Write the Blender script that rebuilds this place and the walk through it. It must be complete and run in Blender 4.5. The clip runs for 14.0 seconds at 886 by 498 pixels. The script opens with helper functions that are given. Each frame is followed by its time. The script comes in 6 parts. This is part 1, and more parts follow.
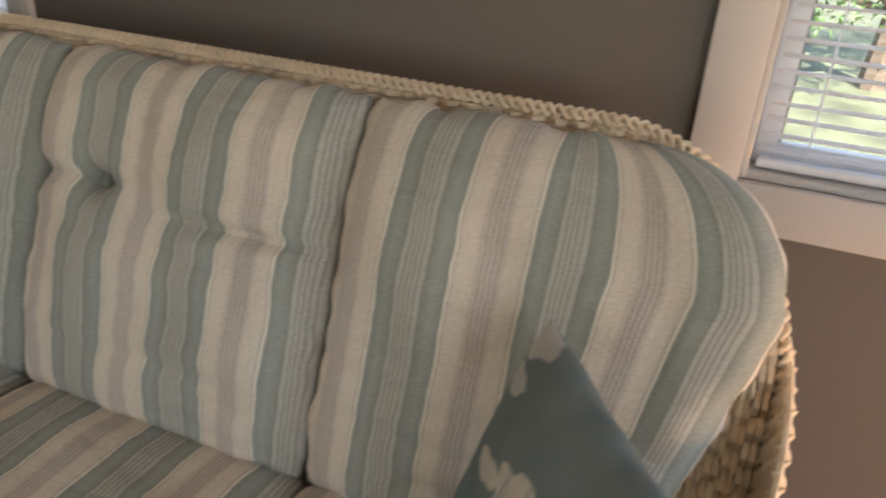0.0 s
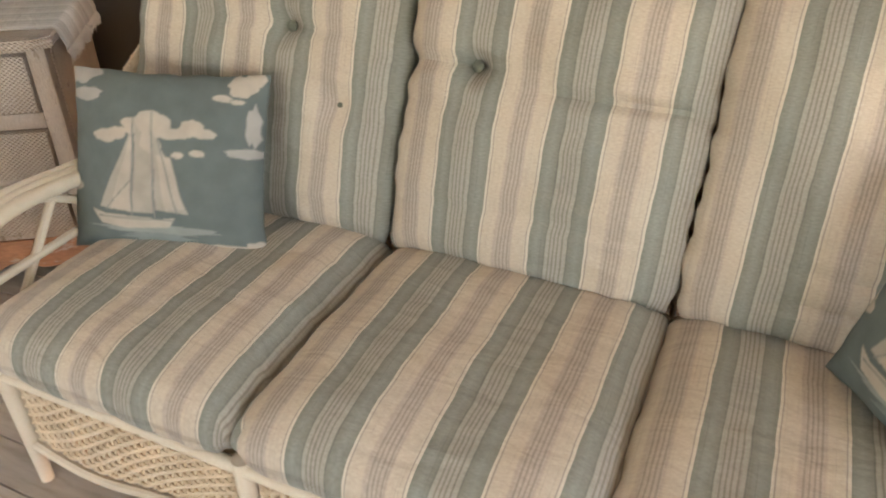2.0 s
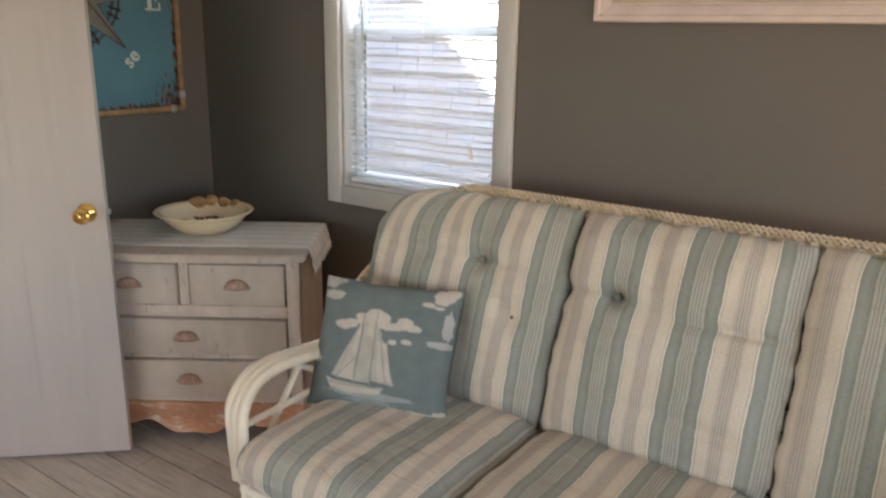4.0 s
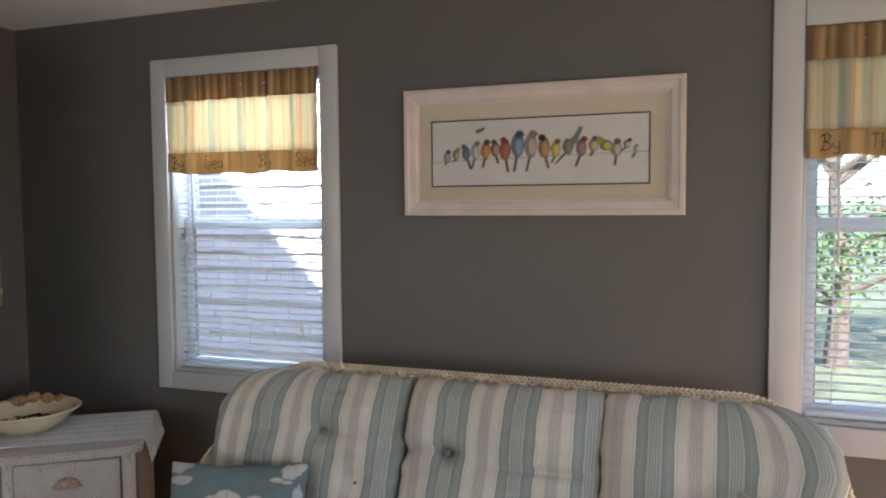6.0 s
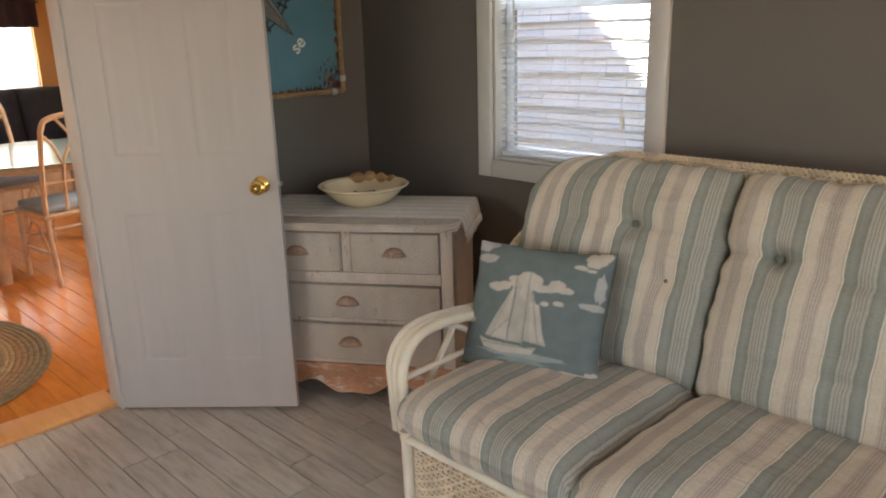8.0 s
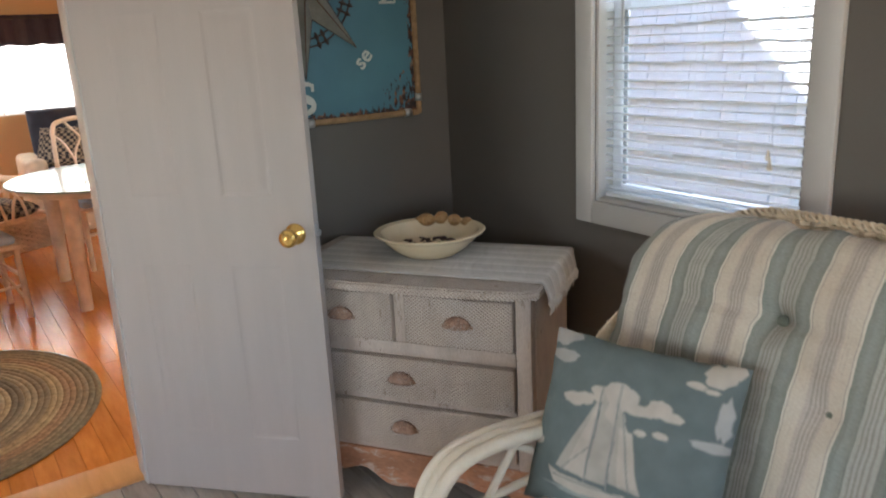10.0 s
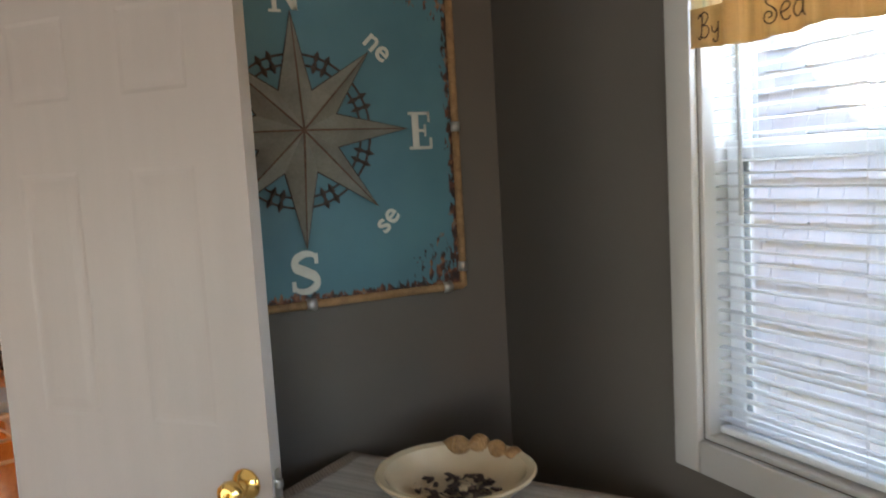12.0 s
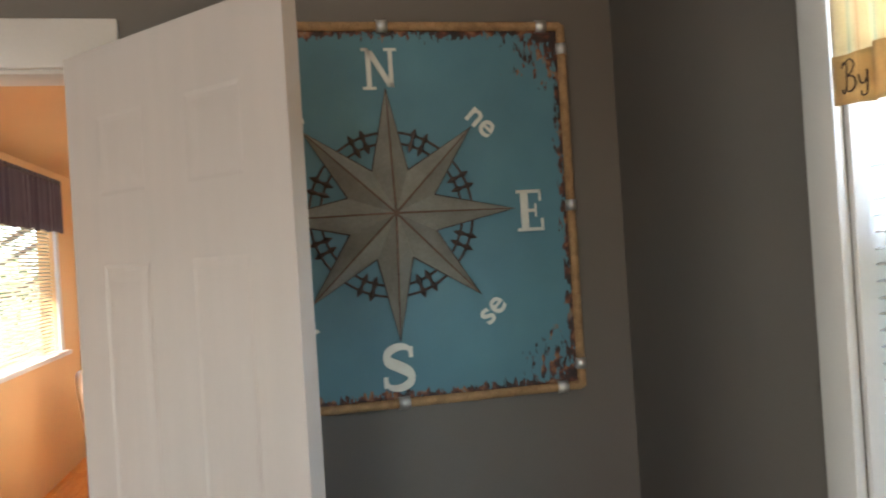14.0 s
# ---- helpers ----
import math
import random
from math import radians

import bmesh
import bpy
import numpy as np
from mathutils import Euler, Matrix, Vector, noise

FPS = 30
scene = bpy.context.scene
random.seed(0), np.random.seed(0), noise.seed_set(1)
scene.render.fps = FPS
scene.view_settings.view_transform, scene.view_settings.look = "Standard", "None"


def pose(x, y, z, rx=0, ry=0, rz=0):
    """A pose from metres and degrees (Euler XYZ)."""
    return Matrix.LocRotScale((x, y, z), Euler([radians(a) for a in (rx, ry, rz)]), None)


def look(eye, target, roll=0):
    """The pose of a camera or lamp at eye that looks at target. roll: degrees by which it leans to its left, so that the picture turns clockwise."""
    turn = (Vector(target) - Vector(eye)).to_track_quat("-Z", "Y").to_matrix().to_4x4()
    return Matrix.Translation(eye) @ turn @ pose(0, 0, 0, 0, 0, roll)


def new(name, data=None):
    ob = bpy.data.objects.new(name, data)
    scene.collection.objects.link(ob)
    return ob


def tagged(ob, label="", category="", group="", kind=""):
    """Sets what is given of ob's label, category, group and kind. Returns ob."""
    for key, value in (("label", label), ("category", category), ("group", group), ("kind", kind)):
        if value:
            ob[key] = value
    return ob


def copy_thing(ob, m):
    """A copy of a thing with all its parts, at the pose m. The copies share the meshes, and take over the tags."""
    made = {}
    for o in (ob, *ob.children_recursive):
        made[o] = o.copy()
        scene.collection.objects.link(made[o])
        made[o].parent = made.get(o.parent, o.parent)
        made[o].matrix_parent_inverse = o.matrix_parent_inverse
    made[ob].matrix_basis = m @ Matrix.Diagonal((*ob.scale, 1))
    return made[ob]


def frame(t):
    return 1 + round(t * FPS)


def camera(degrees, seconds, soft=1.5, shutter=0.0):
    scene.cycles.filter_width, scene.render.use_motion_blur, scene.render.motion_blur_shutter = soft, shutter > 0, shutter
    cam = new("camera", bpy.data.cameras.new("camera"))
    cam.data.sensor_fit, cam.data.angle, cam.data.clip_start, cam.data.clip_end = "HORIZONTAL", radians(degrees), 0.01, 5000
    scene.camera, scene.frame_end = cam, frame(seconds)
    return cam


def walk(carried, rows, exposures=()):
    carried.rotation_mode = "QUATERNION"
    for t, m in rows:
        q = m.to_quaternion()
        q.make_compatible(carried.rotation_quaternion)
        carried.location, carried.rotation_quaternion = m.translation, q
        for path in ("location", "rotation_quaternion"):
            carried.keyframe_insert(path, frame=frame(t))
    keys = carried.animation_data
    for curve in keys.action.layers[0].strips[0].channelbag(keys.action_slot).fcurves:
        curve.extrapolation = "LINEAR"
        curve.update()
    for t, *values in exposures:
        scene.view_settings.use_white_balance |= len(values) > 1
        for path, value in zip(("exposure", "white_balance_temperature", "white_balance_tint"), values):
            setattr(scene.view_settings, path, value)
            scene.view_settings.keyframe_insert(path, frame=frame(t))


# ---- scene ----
cam = camera(60.4, 14.0, soft=1.9, shutter=0.35)
PATH = [
    (0, (0.423, 0.394, 1.367), (-0.242, 2.058, 0.48), 3.6),
    (0.5, (0.293, 0.263, 1.383), (-0.412, 1.858, 0.405), 3.2),
    (1, (0.197, 0.122, 1.367), (-0.483, 1.67, 0.298), 2.1),
    (1.5, (0.059, 0.043, 1.356), (-0.619, 1.57, 0.257), 1.5),
    (2, (-0.057, -0.061, 1.378), (-0.739, 1.467, 0.283), 0.1),
    (2.5, (-0.059, -0.278, 1.407), (-0.726, 1.292, 0.364), 1.5),
    (3, (-0.003, -0.52, 1.457), (-0.808, 1.052, 0.519), 0.8),
    (3.5, (0.087, -0.542, 1.506), (-0.922, 1.021, 0.774), 0.7),
    (4, (0.139, -0.581, 1.534), (-0.96, 1.0, 0.991), 1.1),
    (4.2, (0.151, -0.622, 1.546), (-0.983, 0.958, 1.077), 0.5),
    (6.3, (0.208, -0.891, 1.625), (-0.461, 0.99, 1.515), -0.6),
    (6.5, (0.185, -0.9, 1.608), (-0.582, 0.943, 1.475), -0.5),
    (7, (0.161, -0.885, 1.563), (-0.915, 0.781, 1.306), -1.0),
    (7.5, (0.168, -0.804, 1.487), (-1.114, 0.669, 1.057), -1.8),
    (7.7, (0.174, -0.752, 1.461), (-1.152, 0.658, 0.959), -1.9),
    (9.8, (-0.141, -0.134, 1.466), (-1.72, 0.959, 0.907), -3.1),
    (10, (-0.197, -0.07, 1.472), (-1.803, 0.997, 0.939), -3.0),
    (10.5, (-0.293, 0.116, 1.496), (-1.935, 1.156, 1.024), -1.7),
    (11, (-0.428, 0.244, 1.519), (-2.083, 1.286, 1.102), -1.7),
    (11.5, (-0.578, 0.415, 1.566), (-2.295, 1.395, 1.261), -2.5),
    (12, (-0.754, 0.536, 1.543), (-2.549, 1.394, 1.338), -3.3),
    (12.5, (-0.836, 0.707, 1.527), (-2.71, 1.399, 1.439), -5.3),
    (13, (-0.901, 0.741, 1.561), (-2.778, 1.43, 1.506), -4.8),
    (13.5, (-0.901, 0.824, 1.578), (-2.809, 1.421, 1.546), -4.6),
    (14, (-0.895, 0.815, 1.564), (-2.852, 1.231, 1.575), -3.6),
]
EXPOSURES = [(0.0, 2.2, 6400, 10), (0.5, 2.64, 6950, 11), (1.0, 2.77, 7200, 11), (2.0, 2.92, 6950, 11), (3.5, 2.72, 6450, 10), (4.2, 2.65, 6200, 10), (6.3, 2.12, 5500, 10), (6.5, 2.16, 5550, 10), (7.0, 2.58, 6350, 10), (7.5, 2.43, 6550, 11), (9.8, 2.5, 5950, 9), (11.0, 2.57, 5450, 7), (11.5, 2.62, 5350, 7), (12.0, 2.58, 6000, 8), (13.0, 2.85, 6200, 9), (14.0, 2.92, 5950, 7)]
walk(cam, [(t, look(eye, target, roll)) for t, eye, target, roll in PATH], EXPOSURES)

# ---- world, sun, daylight through windows, fill lamps in added unseen openings ----
SUN_EL, SUN_AZ = radians(44), radians(150)
world = bpy.data.worlds.new("sky")
scene.world = world
world.use_nodes = True
wn = world.node_tree
sky = wn.nodes.new("ShaderNodeTexSky")
sky.sky_type, sky.sun_disc = "NISHITA", False
sky.sun_elevation, sky.sun_rotation = SUN_EL, SUN_AZ
wn.links.new(sky.outputs[0], wn.nodes["Background"].inputs[0])
wn.nodes["Background"].inputs[1].default_value = 0.15
sun = new("sun", bpy.data.lights.new("sun", "SUN"))
sun.data.energy, sun.data.angle, sun.data.color = 5.0, radians(0.6), (1.0, 0.93, 0.82)
sun_way = Vector((math.sin(SUN_AZ) * math.cos(SUN_EL), math.cos(SUN_AZ) * math.cos(SUN_EL), math.sin(SUN_EL)))
sun.matrix_world = look(sun_way * 30, (0, 0, 0))


def opening_lamp(name, at, toward, w, h, watts, colour):
    la = bpy.data.lights.new(name, "AREA")
    la.shape, la.size, la.size_y, la.energy, la.color = "RECTANGLE", w, h, watts, colour
    ob = new(name, la)
    ob.matrix_world = look(at, toward)
    return ob


opening_lamp("daylight_south", (-1.75, -2.96, 1.0), (-1.55, 0, 1.05), 1.5, 0.95, 3.6, (1.0, 0.93, 0.85))
opening_lamp("daylight_north", (-1.604, 1.93, 1.96), (-1.604, 0, 1.5), 1.1, 0.46, 6, (0.84, 0.92, 1.0))
# Fill lamp in an added, unseen east opening; brightens seats and west wall.
opening_lamp("east_fill", (2.16, -1.0, 1.45), (-0.6, 0.2, 0.9), 1.3, 1.1, 4.9, (1.0, 0.94, 0.88))
# Warm fill in an added, unseen doorway; turns the wall beside the sofa orange.
opening_lamp("warm_side_fill", (2.16, 1.1, 0.4), (0.8, 1.72, 0.35), 0.9, 0.6, 6, (1.0, 0.43, 0.12))
opening_lamp("daylight_far_end", (-8.47, 0.915, 1.39), (-4, 0.915, 1.39), 2.1, 0.8, 14, (1.0, 0.90, 0.78))
# Fill lamp in an added opening out of view; lights the next room's furniture.
opening_lamp("next_room_fill", (-4.6, 2.42, 1.5), (-4.8, 0.6, 0.6), 1.3, 1.0, 8, (1.0, 0.88, 0.72))


# ---- materials ----
def mat(name, base, rough=0.6, metal=0.0, var=0.12, scale=8.0, fine=120.0, bump=0.1, second=None, stretch=(1, 1, 1), spec=0.5, patch=0.55, coat=0.0):
    """Two scales of noise over a base colour, and fine relief. second: a colour that shows in patches."""
    m = bpy.data.materials.new(name)
    m.use_nodes = True
    n, l = m.node_tree.nodes, m.node_tree.links
    b = n["Principled BSDF"]
    b.inputs["Roughness"].default_value, b.inputs["Metallic"].default_value = rough, metal
    b.inputs["Specular IOR Level"].default_value, b.inputs["Coat Weight"].default_value = spec, coat
    tc, mp = n.new("ShaderNodeTexCoord"), n.new("ShaderNodeMapping")
    mp.inputs["Scale"].default_value = stretch
    l.new(tc.outputs["Object"], mp.inputs[0])
    big, small = n.new("ShaderNodeTexNoise"), n.new("ShaderNodeTexNoise")
    big.inputs["Scale"].default_value, small.inputs["Scale"].default_value = scale, fine
    big.inputs["Detail"].default_value, small.inputs["Detail"].default_value = 5, 4
    l.new(mp.outputs[0], big.inputs["Vector"]), l.new(mp.outputs[0], small.inputs["Vector"])
    ramp = n.new("ShaderNodeValToRGB")
    dark = [c * (1 - var) for c in base]
    light = [min(1, c * (1 + var)) for c in base]
    ramp.color_ramp.elements[0].position, ramp.color_ramp.elements[1].position = 0.3, 0.7
    ramp.color_ramp.elements[0].color, ramp.color_ramp.elements[1].color = (*dark, 1), (*light, 1)
    l.new(big.outputs["Fac"], ramp.inputs[0])
    out = ramp.outputs[0]
    if second:
        r2 = n.new("ShaderNodeValToRGB")
        r2.color_ramp.elements[0].position, r2.color_ramp.elements[1].position = patch, patch + 0.06
        mid = n.new("ShaderNodeTexNoise")
        mid.inputs["Scale"].default_value, mid.inputs["Detail"].default_value, mid.inputs["Roughness"].default_value = scale * 2.3, 9, 0.7
        l.new(mp.outputs[0], mid.inputs["Vector"]), l.new(mid.outputs["Fac"], r2.inputs[0])
        mx = n.new("ShaderNodeMixRGB")
        mx.inputs[2].default_value = (*second, 1)
        l.new(r2.outputs[0], mx.inputs[0]), l.new(out, mx.inputs[1])
        out = mx.outputs[0]
    mul = n.new("ShaderNodeMixRGB")
    mul.blend_type, mul.inputs[0].default_value = "OVERLAY", min(0.9, var * 1.6)
    l.new(out, mul.inputs[1]), l.new(small.outputs["Fac"], mul.inputs[2])
    l.new(mul.outputs[0], b.inputs["Base Color"])
    if bump:
        bp = n.new("ShaderNodeBump")
        bp.inputs["Strength"].default_value, bp.inputs["Distance"].default_value = bump, 0.004
        l.new(small.outputs["Fac"], bp.inputs["Height"]), l.new(bp.outputs[0], b.inputs["Normal"])
    return m


def ramp_of(n, stops, interp="LINEAR"):
    r = n.new("ShaderNodeValToRGB")
    r.color_ramp.interpolation = interp
    e = r.color_ramp.elements
    while len(e) < len(stops):
        e.new(0.5)
    for el, (p, c) in zip(e, stops):
        el.position, el.color = p, (*c, 1)
    return r


def stripe_mat(name, period, stops, bump=0.25, rough=0.9, ticks=True, half=None):
    """Woven stripes that run along the cloth's second UV axis, with threads and small slubs."""
    m = bpy.data.materials.new(name)
    m.use_nodes = True
    n, l = m.node_tree.nodes, m.node_tree.links
    b = n["Principled BSDF"]
    b.inputs["Roughness"].default_value, b.inputs["Specular IOR Level"].default_value = rough, 0.2
    b.inputs["Sheen Weight"].default_value = 0.15
    uv, sep = n.new("ShaderNodeUVMap"), n.new("ShaderNodeSeparateXYZ")
    l.new(uv.outputs[0], sep.inputs[0])
    wob = n.new("ShaderNodeTexNoise")
    wob.inputs["Scale"].default_value = 9.0
    l.new(uv.outputs[0], wob.inputs["Vector"])
    off = n.new("ShaderNodeMath")
    off.operation, off.inputs[1].default_value = "MULTIPLY_ADD", 0.008
    l.new(wob.outputs["Fac"], off.inputs[0]), l.new(sep.outputs[0], off.inputs[2])
    dv, fr = n.new("ShaderNodeMath"), n.new("ShaderNodeMath")
    dv.operation, dv.inputs[1].default_value, fr.operation = "DIVIDE", period, "FRACT"
    l.new(off.outputs[0], dv.inputs[0]), l.new(dv.outputs[0], fr.inputs[0])
    r = ramp_of(n, stops)
    bands = r.outputs[0]
    if half:
        twice, rest, side, pick = n.new("ShaderNodeMath"), n.new("ShaderNodeMath"), n.new("ShaderNodeMath"), n.new("ShaderNodeMixRGB")
        twice.operation, twice.inputs[1].default_value, rest.operation = "MULTIPLY", 2.0, "FRACT"
        side.operation, side.inputs[1].default_value = "GREATER_THAN", 0.5
        r2 = ramp_of(n, half)
        l.new(fr.outputs[0], twice.inputs[0]), l.new(twice.outputs[0], rest.inputs[0]), l.new(fr.outputs[0], side.inputs[0])
        l.new(rest.outputs[0], r.inputs[0]), l.new(rest.outputs[0], r2.inputs[0])
        l.new(side.outputs[0], pick.inputs[0]), l.new(r.outputs[0], pick.inputs[1]), l.new(r2.outputs[0], pick.inputs[2])
        bands = pick.outputs[0]
    else:
        l.new(fr.outputs[0], r.inputs[0])
    mp = n.new("ShaderNodeMapping")
    mp.inputs["Scale"].default_value = (1, 0.02, 1)
    l.new(uv.outputs[0], mp.inputs[0])
    lines = n.new("ShaderNodeTexNoise")
    lines.inputs["Scale"].default_value, lines.inputs["Detail"].default_value = 260, 3
    l.new(mp.outputs[0], lines.inputs["Vector"])
    lr = ramp_of(n, [(0.30, (0.62, 0.62, 0.62)), (0.42, (0.98, 0.98, 0.98)), (0.62, (1, 1, 1)), (0.75, (1.0, 1.0, 1.0))])
    l.new(lines.outputs["Fac"], lr.inputs[0])
    mx = n.new("ShaderNodeMixRGB")
    mx.blend_type, mx.inputs[0].default_value = "MULTIPLY", 0.35 if half else 0.55
    l.new(bands, mx.inputs[1]), l.new(lr.outputs[0], mx.inputs[2])
    mp2 = n.new("ShaderNodeMapping")
    mp2.inputs["Scale"].default_value = (0.35, 1, 1)
    l.new(uv.outputs[0], mp2.inputs[0])
    slub = n.new("ShaderNodeTexNoise")
    slub.inputs["Scale"].default_value, slub.inputs["Detail"].default_value = 330, 2
    l.new(mp2.outputs[0], slub.inputs["Vector"])
    mx2 = n.new("ShaderNodeMixRGB")
    mx2.blend_type, mx2.inputs[0].default_value = "OVERLAY", 0.28 if ticks else 0.12
    l.new(mx.outputs[0], mx2.inputs[1]), l.new(slub.outputs["Fac"], mx2.inputs[2])
    stain = n.new("ShaderNodeTexNoise")
    stain.inputs["Scale"].default_value = 5
    l.new(uv.outputs[0], stain.inputs["Vector"])
    mx3 = n.new("ShaderNodeMixRGB")
    mx3.blend_type, mx3.inputs[0].default_value = "OVERLAY", 0.14
    l.new(mx2.outputs[0], mx3.inputs[1]), l.new(stain.outputs["Fac"], mx3.inputs[2])
    l.new(mx3.outputs[0], b.inputs["Base Color"])
    bp = n.new("ShaderNodeBump")
    bp.inputs["Strength"].default_value, bp.inputs["Distance"].default_value = bump, 0.002
    l.new(slub.outputs["Fac"], bp.inputs["Height"]), l.new(bp.outputs[0], b.inputs["Normal"])
    if ticks:
        mp3, crease, bp2 = n.new("ShaderNodeMapping"), n.new("ShaderNodeTexNoise"), n.new("ShaderNodeBump")
        mp3.inputs["Scale"].default_value, mp3.inputs["Rotation"].default_value = (0.6, 1.5, 1), (0, 0, 0.3)
        crease.inputs["Scale"].default_value, crease.inputs["Detail"].default_value, crease.inputs["Distortion"].default_value = 13, 2, 0.6
        bp2.inputs["Strength"].default_value, bp2.inputs["Distance"].default_value = 0.5, 0.018
        l.new(uv.outputs[0], mp3.inputs[0]), l.new(mp3.outputs[0], crease.inputs["Vector"])
        l.new(crease.outputs["Fac"], bp2.inputs["Height"]), l.new(bp2.outputs[0], bp.inputs["Normal"])
    return m


CREAM, WHITE, PINK, TAN, SAGE, DARK = (0.60, 0.53, 0.43), (0.66, 0.60, 0.50), (0.50, 0.435, 0.365), (0.36, 0.32, 0.275), (0.40, 0.385, 0.335), (0.25, 0.262, 0.222)


def fine_lines(ground, line, at, half_width):
    """Stops of thin woven lines over a plain ground."""
    out = []
    for p in at:
        out += [(p - half_width * 1.6, ground), (p - half_width * 0.4, line), (p + half_width * 0.4, line), (p + half_width * 1.6, ground)]
    return out


PALE_HALF = [(0.0, WHITE), (0.035, WHITE), (0.05, TAN), (0.07, CREAM), (0.29, CREAM), (0.33, PINK), *fine_lines(PINK, TAN, (0.40, 0.47, 0.54, 0.61), 0.013), (0.66, PINK), (0.70, CREAM), (0.925, CREAM), (0.945, TAN), (0.96, WHITE), (1.0, WHITE)]
DARK_HALF = [(0.0, DARK), (0.14, (0.30, 0.312, 0.275)), (0.27, DARK), (0.29, (0.20, 0.205, 0.18)), (0.31, SAGE), *fine_lines(SAGE, (0.27, 0.25, 0.21), (0.38, 0.45, 0.52, 0.60), 0.013), (0.68, SAGE), (0.70, (0.20, 0.205, 0.18)), (0.72, DARK), (0.86, (0.30, 0.312, 0.275)), (1.0, DARK)]
M_SOFA = stripe_mat("striped_cotton", 0.217, PALE_HALF, half=DARK_HALF)
M_WALL = mat("taupe_wall_paint", (0.126, 0.112, 0.096), 0.55, var=0.05, scale=1.5, fine=260, bump=0.06)
M_FARWALL = mat("tan_wall_paint", (0.58, 0.34, 0.14), 0.6, var=0.05, scale=1.5, fine=200, bump=0.05)
M_CEIL = mat("ceiling_paint", (0.74, 0.73, 0.71), 0.8, var=0.03, scale=3, fine=300, bump=0.1)
M_TRIM = mat("white_trim_paint", (0.54, 0.525, 0.50), 0.35, var=0.03, scale=4, fine=180, bump=0.03)
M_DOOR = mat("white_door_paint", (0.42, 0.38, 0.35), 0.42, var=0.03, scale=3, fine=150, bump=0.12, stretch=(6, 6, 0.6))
M_VINYL = mat("white_vinyl", (0.78, 0.80, 0.82), 0.3, var=0.02, bump=0.0)
M_DARKGAP = mat("shadow_gap", (0.03, 0.026, 0.022), 0.9, var=0.2)
M_GASKET = mat("grey_rubber", (0.16, 0.16, 0.16), 0.7, var=0.1)
M_BRASS = mat("polished_brass", (0.80, 0.55, 0.18), 0.16, 1.0, var=0.06, bump=0.01)
M_STEEL = mat("steel", (0.55, 0.55, 0.54), 0.3, 1.0, var=0.08, bump=0.03)
M_WICKER = mat("cream_wicker", (0.68, 0.55, 0.38), 0.5, var=0.16, scale=14, fine=200, bump=0.2)
M_RATTAN = mat("cream_painted_rattan", (0.74, 0.66, 0.52), 0.38, var=0.08, scale=10, fine=160, bump=0.08)
M_HONEY = mat("honey_rattan", (0.74, 0.56, 0.38), 0.4, var=0.14, scale=12, fine=160, bump=0.1)


def plank_mat(name, tones, rough, grain=0.5, gloss_var=0.1):
    m = bpy.data.materials.new(name)
    m.use_nodes = True
    n, l = m.node_tree.nodes, m.node_tree.links
    b = n["Principled BSDF"]
    b.inputs["Roughness"].default_value = rough
    oi, tc, mp = n.new("ShaderNodeObjectInfo"), n.new("ShaderNodeTexCoord"), n.new("ShaderNodeMapping")
    mp.inputs["Scale"].default_value = (1.0, 7, 7)
    add = n.new("ShaderNodeVectorMath")
    add.operation = "ADD"
    sh = n.new("ShaderNodeVectorMath")
    sh.operation, sh.inputs[1].default_value = "SCALE", (0, 0, 0)
    sh.inputs["Scale"].default_value = 37.0
    l.new(oi.outputs["Random"], sh.inputs[0]), l.new(tc.outputs["Object"], add.inputs[0]), l.new(sh.outputs[0], add.inputs[1])
    l.new(add.outputs[0], mp.inputs[0])
    g, st = n.new("ShaderNodeTexNoise"), n.new("ShaderNodeTexNoise")
    g.inputs["Scale"].default_value, g.inputs["Detail"].default_value, g.inputs["Roughness"].default_value = 6, 8, 0.65
    st.inputs["Scale"].default_value, st.inputs["Detail"].default_value = 3, 6
    l.new(mp.outputs[0], g.inputs["Vector"]), l.new(add.outputs[0], st.inputs["Vector"])
    r = ramp_of(n, list(zip((0.28, 0.48, 0.62, 0.8), tones)))
    l.new(g.outputs["Fac"], r.inputs[0])
    tint = ramp_of(n, [(0, (0.92, 0.91, 0.90)), (0.5, (1, 1, 1)), (1, (1.06, 1.04, 1.02))])
    l.new(oi.outputs["Random"], tint.inputs[0])
    mx = n.new("ShaderNodeMixRGB")
    mx.blend_type, mx.inputs[0].default_value = "MULTIPLY", 1
    l.new(r.outputs[0], mx.inputs[1]), l.new(tint.outputs[0], mx.inputs[2])
    mx2 = n.new("ShaderNodeMixRGB")
    mx2.blend_type, mx2.inputs[0].default_value = "OVERLAY", 0.35
    l.new(mx.outputs[0], mx2.inputs[1]), l.new(st.outputs["Fac"], mx2.inputs[2])
    l.new(mx2.outputs[0], b.inputs["Base Color"])
    bp = n.new("ShaderNodeBump")
    bp.inputs["Strength"].default_value, bp.inputs["Distance"].default_value = 0.3, 0.002
    l.new(g.outputs["Fac"], bp.inputs["Height"]), l.new(bp.outputs[0], b.inputs["Normal"])
    return m


M_PLANK = plank_mat("whitewashed_planks", [(0.33, 0.28, 0.23), (0.47, 0.425, 0.365), (0.53, 0.485, 0.425), (0.57, 0.53, 0.475)], 0.42)
M_ORANGE = plank_mat("orange_pine_planks", [(0.54, 0.185, 0.03), (0.63, 0.235, 0.042), (0.68, 0.265, 0.052), (0.72, 0.30, 0.07)], 0.2)
